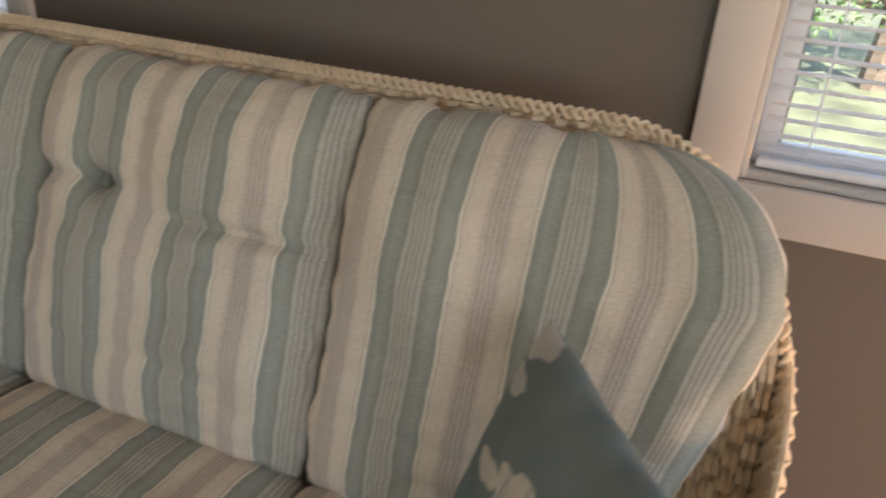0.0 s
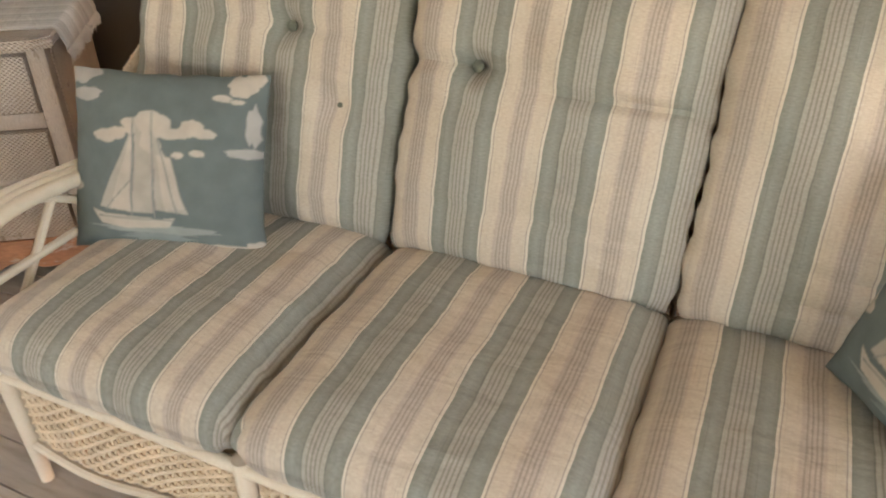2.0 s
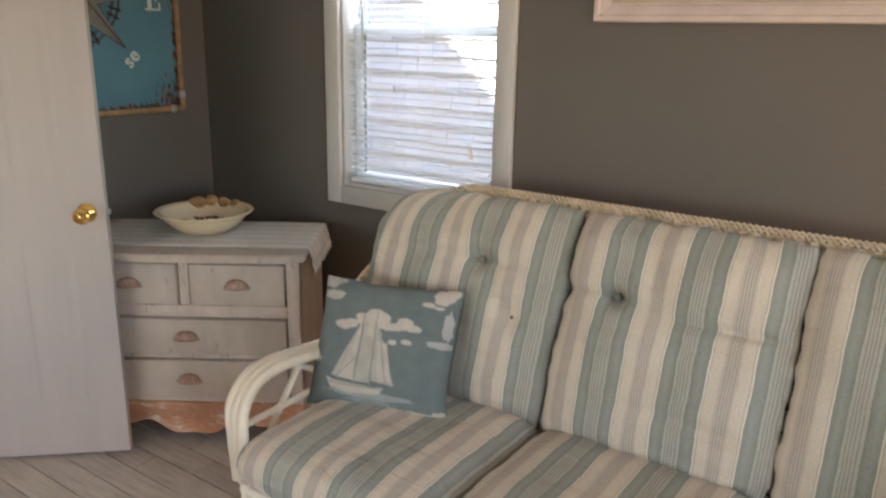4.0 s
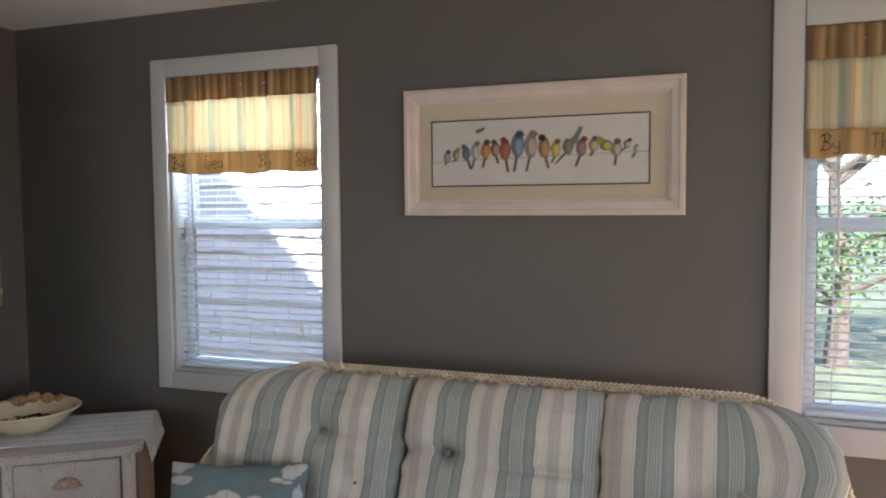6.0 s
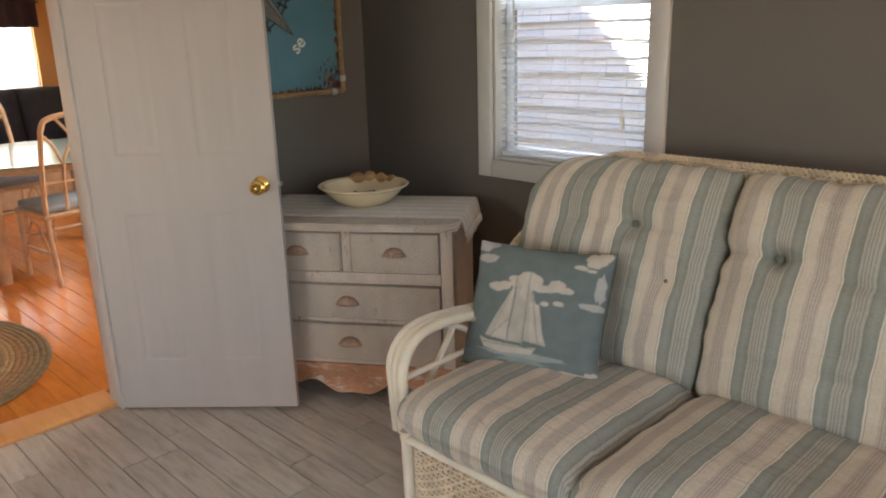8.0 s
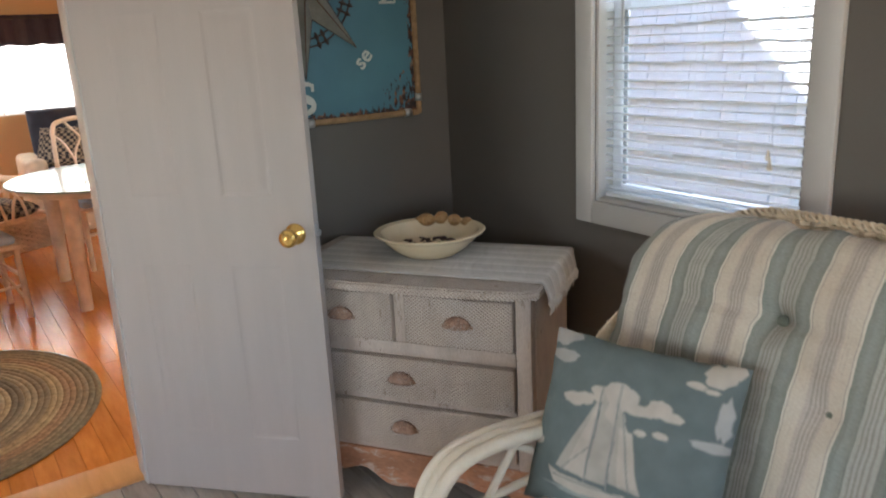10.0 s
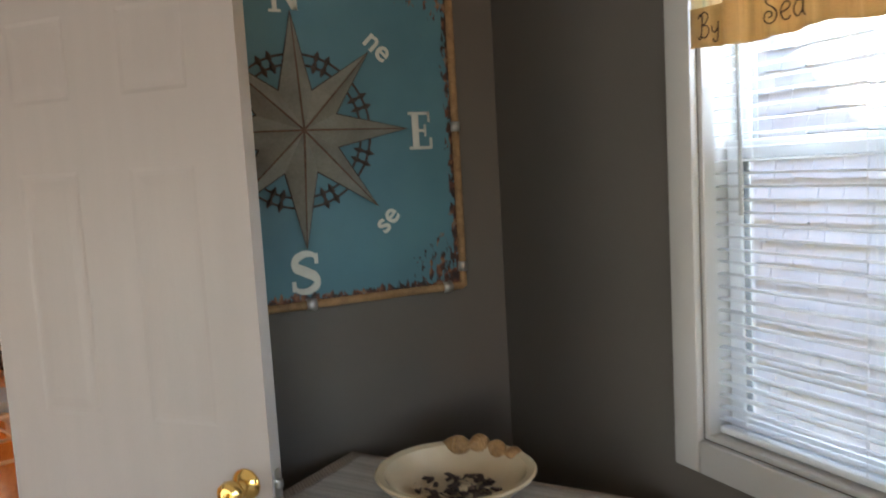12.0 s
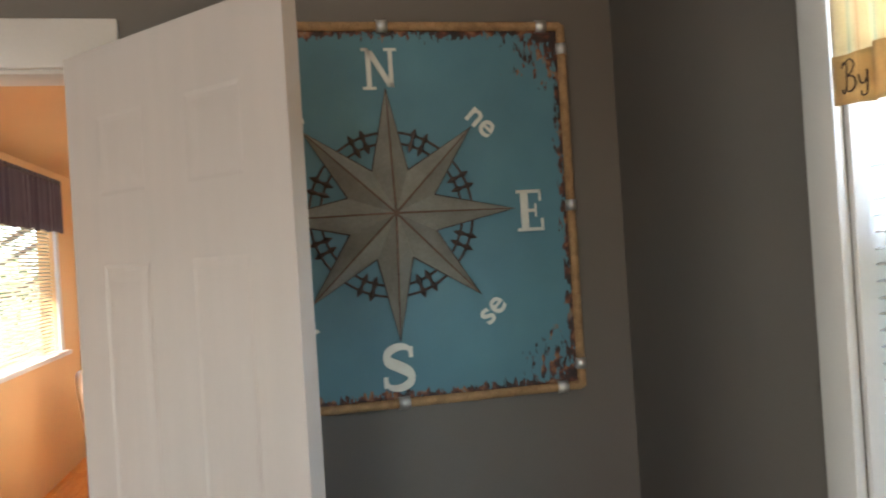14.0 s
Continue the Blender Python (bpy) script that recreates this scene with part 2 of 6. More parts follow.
M_SILLWOOD = plank_mat("pale_pine_threshold", [(0.62, 0.32, 0.11), (0.68, 0.37, 0.14), (0.72, 0.40, 0.16), (0.75, 0.44, 0.19)], 0.35)


def glass_mat(name, tint=(1, 1, 1)):
    m = bpy.data.materials.new(name)
    m.use_nodes = True
    n, l = m.node_tree.nodes, m.node_tree.links
    n.remove(n["Principled BSDF"])
    tr, gl, lw, mx = n.new("ShaderNodeBsdfTransparent"), n.new("ShaderNodeBsdfGlossy"), n.new("ShaderNodeLayerWeight"), n.new("ShaderNodeMixShader")
    tr.inputs[0].default_value, gl.inputs["Roughness"].default_value = (*tint, 1), 0.02
    pw, ad = n.new("ShaderNodeMath"), n.new("ShaderNodeMath")
    pw.operation, pw.inputs[1].default_value, ad.operation, ad.inputs[1].default_value, ad.inputs[2].default_value = "POWER", 5.0, "MULTIPLY_ADD", 0.9, 0.035
    lw.inputs[0].default_value = 0.5
    l.new(lw.outputs["Facing"], pw.inputs[0]), l.new(pw.outputs[0], ad.inputs[0])
    l.new(ad.outputs[0], mx.inputs[0]), l.new(tr.outputs[0], mx.inputs[1]), l.new(gl.outputs[0], mx.inputs[2])
    l.new(mx.outputs[0], n["Material Output"].inputs[0])
    return m


def thin_mat(name, base, amount):
    """Thin plastic that lets light pass."""
    m = mat(name, base, 0.35, var=0.02, bump=0.0)
    n, l = m.node_tree.nodes, m.node_tree.links
    tr, mx = n.new("ShaderNodeBsdfTranslucent"), n.new("ShaderNodeMixShader")
    tr.inputs[0].default_value, mx.inputs[0].default_value = (*base, 1), amount
    l.new(n["Principled BSDF"].outputs[0], mx.inputs[1]), l.new(tr.outputs[0], mx.inputs[2])
    l.new(mx.outputs[0], n["Material Output"].inputs[0])
    return m


M_CREAMSLAT = mat("cream_slat", (0.62, 0.50, 0.36), 0.45, var=0.05, bump=0.02)
M_SLAT = thin_mat("blind_slat", (0.84, 0.85, 0.86), 0.6)
M_GLASS = glass_mat("clear_glass")


# ---- building helpers ----
def part(name, bm, material, parent, label="", smooth=True, m=None, mats=()):
    me = bpy.data.meshes.new(name)
    bm.to_mesh(me)
    bm.free()
    for x in (material, *mats):
        me.materials.append(x)
    if smooth:
        me.shade_smooth()
        me.set_sharp_from_angle(angle=radians(38))
    ob = new(name, me)
    ob.parent = parent
    if m is not None:
        ob.matrix_local = m
    if label:
        ob["label"] = label
    return ob


def share(name, me, parent, m, label=""):
    ob = new(name, me)
    ob.parent = parent
    ob.matrix_local = m
    if label:
        ob["label"] = label
    return ob


def thing(name, label, category, m=None, group="", kind=""):
    ob = new(name)
    ob.empty_display_size = 0.05
    if m is not None:
        ob.matrix_world = m
    return tagged(ob, label, category, group, kind)


def box(bm, x0, x1, y0, y1, z0, z1, bevel=0.0, seg=2, m=None):
    r = bmesh.ops.create_cube(bm, size=1, matrix=Matrix.Translation(((x0 + x1) / 2, (y0 + y1) / 2, (z0 + z1) / 2)) @ Matrix.Diagonal((x1 - x0, y1 - y0, z1 - z0, 1)))
    vs = r["verts"]
    if bevel:
        es = list({e for v in vs for e in v.link_edges})
        out = bmesh.ops.bevel(bm, geom=es, offset=bevel, segments=seg, affect="EDGES", profile=0.5)
        vs = out["verts"]
    if m is not None:
        bmesh.ops.transform(bm, matrix=m, verts=vs)
    return vs


def boxes(*specs, bevel=0.0, seg=2):
    bm = bmesh.new()
    for s in specs:
        box(bm, *s, bevel=bevel, seg=seg)
    return bm


def curve_points(ctrl, n=40, closed=False):
    """A smooth line through the control points."""
    p = [Vector(c) for c in ctrl]
    if closed:
        p = [p[-1], *p, p[0], p[1]]
    else:
        p = [p[0] * 2 - p[1], *p, p[-1] * 2 - p[-2]]
    out, segs = [], len(p) - 3
    for i in range(n + (0 if closed else 1)):
        f = i / n * segs
        k = min(int(f), segs - 1)
        t = f - k
        a, b, c, d = p[k:k + 4]
        out.append(0.5 * ((2 * b) + (c - a) * t + (2 * a - 5 * b + 4 * c - d) * t * t + (3 * b - 3 * c + d - a) * t ** 3))
    return out


def tube(bm, pts, r, n=8, closed=False, flat=1.0, caps=True):
    """A round or flattened rod along the points. r: a radius, or one for each point."""
    pts = [Vector(p) for p in pts]
    rings, up = [], None
    for i, p in enumerate(pts):
        a = pts[i - 1] if (i or closed) else pts[i]
        b = pts[(i + 1) % len(pts)] if (closed or i + 1 < len(pts)) else pts[i]
        t = (b - a).normalized()
        if up is None:
            up = t.orthogonal() if abs(t.z) > 0.9 else t.cross(Vector((0, 0, 1))).cross(t)
        up = (up - t * up.dot(t)).normalized()
        side = t.cross(up)
        rr = r[i] if isinstance(r, (list, tuple)) else r
        rings.append([bm.verts.new(p + rr * (math.cos(2 * math.pi * k / n) * side + flat * math.sin(2 * math.pi * k / n) * up)) for k in range(n)])
    for i in range(len(rings) - (0 if closed else 1)):
        a, b = rings[i], rings[(i + 1) % len(rings)]
        for k in range(n):
            bm.faces.new((a[k], a[(k + 1) % n], b[(k + 1) % n], b[k]))
    if caps and not closed:
        bm.faces.new(rings[0][::-1])
        bm.faces.new(rings[-1])
    return bm


def lathe(bm, profile, n=24, m=None, sx=1.0, sy=1.0):
    rings = []
    for r, z in profile:
        rings.append([bm.verts.new((sx * r * math.cos(2 * math.pi * k / n), sy * r * math.sin(2 * math.pi * k / n), z)) for k in range(n)])
    for a, b in zip(rings, rings[1:]):
        for k in range(n):
            bm.faces.new((a[k], a[(k + 1) % n], b[(k + 1) % n], b[k]))
    bm.faces.new(rings[0][::-1])
    bm.faces.new(rings[-1])
    if m is not None:
        bmesh.ops.transform(bm, matrix=m, verts=[v for g in rings for v in g])
    return bm


def holed_wall(bm, u0, u1, z0, z1, holes, put):
    """Blocks of a wall that leave the holes (u0, u1, z0, z1) free. put(u0, u1, z0, z1) gives a block's six numbers."""
    us = sorted({u0, u1, *(h[0] for h in holes), *(h[1] for h in holes)})
    for a, b in zip(us, us[1:]):
        zs, mid = [(z0, z1)], (a + b) / 2
        for h in holes:
            if h[0] < mid < h[1]:
                zs = [q for p in zs for q in ((p[0], min(p[1], h[2])), (max(p[0], h[3]), p[1])) if q[1] - q[0] > 1e-4]
        for p in zs:
            box(bm, *put(a, b, *p))


def cushion(w, h, d, n=44, p=6.0, q=0.5, pinch=0.0, warp=None, dents=(), wrinkle=0.0, seed=0.0, u0=0.0, back=1.0):
    """A stuffed cushion in its own xz plane, front towards -y. Returns a bmesh with UVs in metres along x and z."""
    bm = bmesh.new()
    uv = bm.loops.layers.uv.new("UVMap")
    s = [math.sin(math.pi / 2 * (2 * i / n - 1)) for i in range(n + 1)]
    flat = {}

    def point(a, b, sign):
        t = max(0.0, (1 - abs(a) ** p) * (1 - abs(b) ** p)) ** q
        x = w / 2 * a * (1 - pinch * (1 - b * b) * abs(a) ** 2)
        z = h / 2 * b * (1 - pinch * (1 - a * a) * abs(b) ** 2)
        y = sign * d / 2 * t * (back if sign > 0 else 1.0)
        if sign < 0:
            for dx, dz, depth, sx, sz in dents:
                y += depth * math.exp(-((x - dx) / sx) ** 2 - ((z - dz) / sz) ** 2)
        if wrinkle:
            y += wrinkle * t * (noise.noise((x * 6 + seed, z * 6, seed)) + 0.5 * noise.noise((x * 17, z * 9 + seed, 3.1)) + 0.35 * noise.noise((x * 5 + seed, z * 34, 8.8)))
            edge = max(abs(a), abs(b)) ** 8
            x += 0.7 * wrinkle * edge * noise.noise((seed, z * 22, 7.7))
            z += 0.7 * wrinkle * edge * noise.noise((x * 22, seed, 1.3))
        return Vector((x, y, z))

    grids = []
    for sign in (-1, 1):
        g = []
        for j, b in enumerate(s):
            row = []
            for i, a in enumerate(s):
                rim = i in (0, n) or j in (0, n)
                if sign > 0 and rim:
                    row.append(grids[0][j][i])
                    continue
                c = point(a, b, sign)
                v = bm.verts.new(warp(c) if warp else c)
                flat[v] = (c.x + u0, c.z - sign * 0 + (0 if sign < 0 else h))
                row.append(v)
            g.append(row)
        grids.append(g)
    for sign, g in zip((-1, 1), grids):
        for j in range(n):
            for i in range(n):
                q4 = [g[j][i], g[j][i + 1], g[j + 1][i + 1], g[j + 1][i]]
                f = bm.faces.new(q4 if sign < 0 else q4[::-1])
                for lp in f.loops:
                    lp[uv].uv = flat[lp.vert]
    return bm


def woven(bm, point, nu, nv, r_u, r_v, step=2):
    """Wickerwork over a surface point(s, t, lift) with s, t in 0..1: nv upright stakes, nu rows that pass in front and behind by turns."""
    for k in range(nv + 1):
        tube(bm, [point(k / nv, j / 8, 0.0) for j in range(9)], r_v, 5)
    for j in range(nu):
        t = (j + 0.5) / nu
        n = nv * step
        tube(bm, [point(i / n, t, r_u * 1.5 * math.cos(math.pi * i / step + math.pi * j)) for i in range(n + 1)], r_u, 5, caps=False)


# ---- the room ----
XW, YN, YS, XE, ZC = -2.80, 1.72, -2.90, 2.10, 2.415
WIN = [(-1.965, -1.243, 0.93, 2.15), (0.425, 1.147, 0.93, 2.15)]
DOOR_Y0, DOOR_Y1, DOOR_Z = -0.375, 0.366, 2.055

bm = bmesh.new()
holed_wall(bm, XW - 0.12, XE + 0.12, -0.05, ZC, WIN, lambda a, b, c, d: (a, b, YN, YN + 0.14, c, d))
tagged(part("wall_north", bm, M_WALL, None, smooth=False), "taupe painted wall with two windows", "wall", kind="structure")
bm = bmesh.new()
holed_wall(bm, YS, YN, -0.05, ZC, [(DOOR_Y0, DOOR_Y1, -0.05, DOOR_Z)], lambda a, b, c, d: (XW - 0.116, XW, a, b, c, d))
tagged(part("wall_west", bm, M_WALL, None, smooth=False), "taupe painted wall with a doorway", "wall", kind="structure")
bm = bmesh.new()
holed_wall(bm, XW - 0.12, XE + 0.12, -0.05, ZC, [(-2.55, -0.95, 0.45, 1.66)], lambda a, b, c, d: (a, b, YS - 0.14, YS, c, d))
tagged(part("wall_south", bm, M_WALL, None, smooth=False), "taupe painted wall with a wide window", "wall", kind="structure")
# Out of view: both openings are added for the two east fill lamps.
bm = bmesh.new()
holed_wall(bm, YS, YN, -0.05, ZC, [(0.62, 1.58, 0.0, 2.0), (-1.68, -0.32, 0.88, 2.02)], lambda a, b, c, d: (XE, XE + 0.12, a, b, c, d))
tagged(part("wall_east", bm, M_WALL, None, smooth=False), "taupe painted wall with two added unseen openings for light", "wall", kind="structure")
tagged(part("ceiling", boxes((XW - 0.12, XE + 0.12, YS - 0.14, YN + 0.14, ZC, ZC + 0.12)), M_CEIL, None, smooth=False), "plain white ceiling", "ceiling", kind="structure")
floor = tagged(part("floor", boxes((XW - 0.04, XE, YS, YN, -0.08, -0.012)), M_DARKGAP, None, smooth=False), "worn whitewashed plank floor", "floor", kind="structure")

# unseen roof over the house, pitched so its shadow crosses the neighbour's wall
bm = bmesh.new()
for x0, x1, za, zb in ((-8.9, -3.0, 3.0, 5.42), (-3.0, -0.15, 5.42, 2.46), (-0.15, 2.6, 2.62, 2.45)):
    v = [bm.verts.new(c) for c in ((x0, -3.5, za), (x1, -3.5, zb), (x1, 2.2, zb), (x0, 2.2, za), (x0, -3.5, za + 0.15), (x1, -3.5, zb + 0.15), (x1, 2.2, zb + 0.15), (x0, 2.2, za + 0.15))]
    for f in ((3, 2, 1, 0), (4, 5, 6, 7), (0, 1, 5, 4), (1, 2, 6, 5), (2, 3, 7, 6), (3, 0, 4, 7)):
        bm.faces.new([v[i] for i in f])
tagged(part("roof", bm, M_DARKGAP, None, smooth=False), "dark unseen roof over the rooms, shaped to shade the neighbour's wall", "roof", kind="structure")


def trim_frame(name, x0, x1, z0, z1, w, y, depth, label):
    """Flat boards round an opening in the north wall."""
    t = thing(name, label, "window trim", kind="structure")
    e = 0.0015
    for s in ((x0 - w, x0, y - depth, y, z0 - w, z1 + w), (x1, x1 + w, y - depth, y, z0 - w, z1 + w), (x0 + e, x1 - e, y - depth, y, z1, z1 + w), (x0 + e, x1 - e, y - depth, y, z0 - w, z0)):
        part("trim_board", boxes(s, bevel=0.004), M_TRIM, t)
    j = 0.012
    for s in ((x0, x0 + j, y, y + 0.137, z0, z1), (x1 - j, x1, y, y + 0.137, z0, z1), (x0 + j, x1 - j, y, y + 0.137, z1 - j, z1), (x0 + j, x1 - j, y, y + 0.137, z0, z0 + j)):
        part("jamb", boxes(s, bevel=0.002), M_TRIM, t)
    return t


def window(name, x0, x1, z0, z1, zr, label):
    t = thing(name, label, "window", pose((x0 + x1) / 2, YN + 0.1, z0), kind="structure")
    m = pose(-(x0 + x1) / 2, -YN - 0.1, -z0)
    x0, x1, z0, z1 = x0 + 0.013, x1 - 0.013, z0 + 0.013, z1 - 0.013
    for nm, ya, yb, za, zb in (("upper_sash", YN + 0.093, YN + 0.118, zr - 0.02, z1), ("lower_sash", YN + 0.065, YN + 0.09, z0, zr + 0.022)):
        f = 0.038
        s = part(nm, boxes((x0, x0 + f, ya, yb, za, zb), (x1 - f, x1, ya, yb, za, zb), (x0 + f, x1 - f, ya, yb, zb - f, zb), (x0 + f, x1 - f, ya, yb, za, za + f), bevel=0.003), M_VINYL, t, m=m)
        g = part("pane", boxes((x0 + f, x1 - f, (ya + yb) / 2 - 0.002, (ya + yb) / 2 + 0.002, za + f, zb - f)), M_GLASS, s, smooth=False)
        g.visible_shadow = False
        for gx in (x0 + f, x1 - f - 0.003):
            part("gasket", boxes((gx, gx + 0.003, ya + 0.004, yb - 0.004, za + f, zb - f)), M_GASKET, s, "grey glazing gasket", smooth=False)
    part("sash_lock", boxes(((x0 + x1) / 2 - 0.03, (x0 + x1) / 2 + 0.03, YN + 0.06, YN + 0.09, zr + 0.022, zr + 0.036), bevel=0.004), M_VINYL, t, m=m)
    return t


def blind(name, x0, x1, ztop, zbot, y, label, wand_x, cord_x):
    t = thing(name, label, "window blind", pose((x0 + x1) / 2, y, zbot), group="slatted window blinds")
    m = pose(-(x0 + x1) / 2, -y, -zbot)
    part("headrail", boxes((x0, x1, y - 0.014, y + 0.014, ztop - 0.028, ztop), bevel=0.003), M_VINYL, t, m=m)
    part("bottom_rail", boxes((x0, x1, y - 0.013, y + 0.013, zbot, zbot + 0.016), bevel=0.005), M_VINYL, t, m=m)
    bs = bmesh.new()
    prof = [(-0.0125, -0.0012), (-0.006, 0.0012), (0.0, 0.002), (0.006, 0.0012), (0.0125, -0.0012)]
    rows = [[bs.verts.new((sx, py, pz + o)) for py, pz in prof] for sx in (-(x1 - x0) / 2, (x1 - x0) / 2) for o in (0, 0.0009)]
    for k in range(4):
        bs.faces.new((rows[0][k], rows[0][k + 1], rows[2][k + 1], rows[2][k]))
        bs.faces.new((rows[1][k], rows[3][k], rows[3][k + 1], rows[1][k + 1]))
    for k in (0, 4):
        bs.faces.new((rows[0][k], rows[2][k], rows[3][k], rows[1][k]))
    me = bpy.data.meshes.new("slat")
    bs.to_mesh(me)
    bs.free()
    me.materials.append(M_SLAT)
    count = int((ztop - zbot - 0.05) / 0.0262)
    for k in range(count):
        z = 0.032 + k * 0.0262
        share("slat", me, t, pose(random.uniform(-0.0008, 0.0008), 0, z, 1.5 + random.uniform(-2.5, 2.5), random.uniform(-0.15, 0.15), 0))
    for cx in (x0 + 0.075, (x0 + x1) / 2, x1 - 0.09):
        for dy in (-0.0135, 0.0135):
            part("ladder_cord", tube(bmesh.new(), [(cx, y + dy, zbot + 0.01), (cx, y + dy, ztop - 0.02)], 0.0011, 5), M_SLAT, t, m=m)
    part("wand", tube(bmesh.new(), [(wand_x, y - 0.022, ztop - 0.03), (wand_x + 0.006, y - 0.024, 1.42)], 0.0042, 6), mat("clear_grey_plastic", (0.45, 0.46, 0.46), 0.2, bump=0), t, "grey plastic tilt wand", m=m)
    for dx, zz in ((0.0, 1.15), (0.006, 1.125)):
        c = part("pull_cord", tube(bmesh.new(), [(cord_x + dx, y - 0.02, ztop - 0.03), (cord_x + dx, y - 0.022, zz)], 0.0009, 5), M_SLAT, t, m=m)
        part("tassel", lathe(bmesh.new(), [(0.002, 0.0), (0.0075, -0.022), (0.006, -0.028)][::-1], 10, pose(cord_x + dx, y - 0.022, zz)), M_RATTAN, c)
    return t


for i, (x0, x1, z0, z1) in enumerate(WIN):
    trim_frame(f"trim_{i + 1}", x0, x1, z0, z1, 0.073 if i == 0 else 0.088, YN, 0.02, "white painted flat window casing on the taupe wall")
    window(f"window_{i + 1}", x0, x1, z0, z1, 1.548, "white double-hung sash window behind a slatted blind")
    blind("window_blind", x0 + 0.022, x1 - 0.018, z1 - 0.014, z0 + 0.016, YN + 0.034, "white slatted blind, lowered, slats open, in the window", x0 + 0.095 if i == 0 else x0 + 0.10, x1 - 0.115)

# ---- valances ----
VAL_STOPS = [(0.0, (0.80, 0.70, 0.50)), (0.12, (0.80, 0.72, 0.54)), (0.16, (0.45, 0.50, 0.40)), (0.28, (0.48, 0.54, 0.44)), (0.32, (0.74, 0.62, 0.42)), (0.42, (0.70, 0.50, 0.32)), (0.46, (0.55, 0.30, 0.16)), (0.50, (0.74, 0.62, 0.42)),
             (0.64, (0.76, 0.64, 0.40)), (0.68, (0.50, 0.55, 0.44)), (0.78, (0.74, 0.66, 0.48)), (0.84, (0.62, 0.40, 0.22)), (0.88, (0.76, 0.62, 0.42)), (1.0, (0.72, 0.60, 0.40))]


def cloth_light(m, amount):
    """Lets light pass through thin cloth."""
    n, l = m.node_tree.nodes, m.node_tree.links
    b = n["Principled BSDF"]
    tr, mx = n.new("ShaderNodeBsdfTranslucent"), n.new("ShaderNodeMixShader")
    mx.inputs[0].default_value = amount
    src = b.inputs["Base Color"].links[0].from_socket
    l.new(src, tr.inputs[0]), l.new(b.outputs[0], mx.inputs[1]), l.new(tr.outputs[0], mx.inputs[2])
    l.new(mx.outputs[0], n["Material Output"].inputs[0])
    return m


VAL_STOPS = [(p, tuple(0.6 * a + 0.4 * b for a, b in zip(c, (0.80, 0.71, 0.51)))) for p, c in VAL_STOPS]
M_VAL = cloth_light(stripe_mat("striped_valance_cotton", 0.17, VAL_STOPS, ticks=False), 0.5)
M_VALBAND = cloth_light(stripe_mat("tan_valance_band", 0.11, [(0, (0.54, 0.37, 0.17)), (0.45, (0.58, 0.41, 0.20)), (0.5, (0.66, 0.48, 0.24)), (0.7, (0.55, 0.38, 0.17)), (1, (0.54, 0.37, 0.17))], ticks=False), 0.35)
M_VALHEAD = cloth_light(stripe_mat("brown_plaid_header", 0.10, [(0, (0.20, 0.12, 0.055)), (0.3, (0.38, 0.24, 0.115)), (0.45, (0.54, 0.38, 0.19)), (0.6, (0.24, 0.145, 0.065)), (0.8, (0.45, 0.30, 0.14)), (1, (0.20, 0.12, 0.055))], ticks=False), 0.3)
M_INK = mat("dark_brown_thread", (0.05, 0.03, 0.018), 0.8, var=0.1)


def fold(x, z, ztop, seed):
    f = min(1, (ztop - z) / 0.09)
    return (0.010 * math.sin(x * 62 + seed) + 0.006 * math.sin(x * 113 + seed * 2.3)) * (0.55 + 0.3 * f) + 0.004 * noise.noise((x * 9, z * 5, seed))


def cloth_strip(x0, x1, za, zb, y, ztop, seed, nx=150, nz=8, edge=0.0):
    bm = bmesh.new()
    uv = bm.loops.layers.uv.new("UVMap")
    g = []
    for j in range(nz + 1):
        row = []
        for i in range(nx + 1):
            x = x0 + (x1 - x0) * i / nx
            z = za + (zb - za) * j / nz + edge * (1 - j / nz) * noise.noise((x * 8, seed, 0)) * 0.02
            row.append((bm.verts.new((x, y + fold(x, z, ztop, seed), z)), (x * 1.35, z)))
        g.append(row)
    for j in range(nz):
        for i in range(nx):
            q = (g[j][i], g[j][i + 1], g[j + 1][i + 1], g[j + 1][i])
            f = bm.faces.new([v for v, _ in q])
            for lp, (_, c) in zip(f.loops, q):
                lp[uv].uv = c
    return bm


def letters(text, size, m, parent, material, name="lettering", extrude=0.0006, label="", bold=0.0):
    cu = bpy.data.curves.new(name, "FONT")
    cu.offset = bold
    cu.body, cu.size, cu.extrude, cu.align_x, cu.align_y = text, size, extrude, "CENTER", "CENTER"
    cu.materials.append(material)
    tmp = new("tmp", cu)
    me = bpy.data.meshes.new_from_object(tmp)
    bpy.data.objects.remove(tmp)
    ob = new(name, me)
    if not me.materials:
        me.materials.append(material)
    ob.parent = parent
    ob.matrix_local = m
    if label:
        ob["label"] = label
    return ob


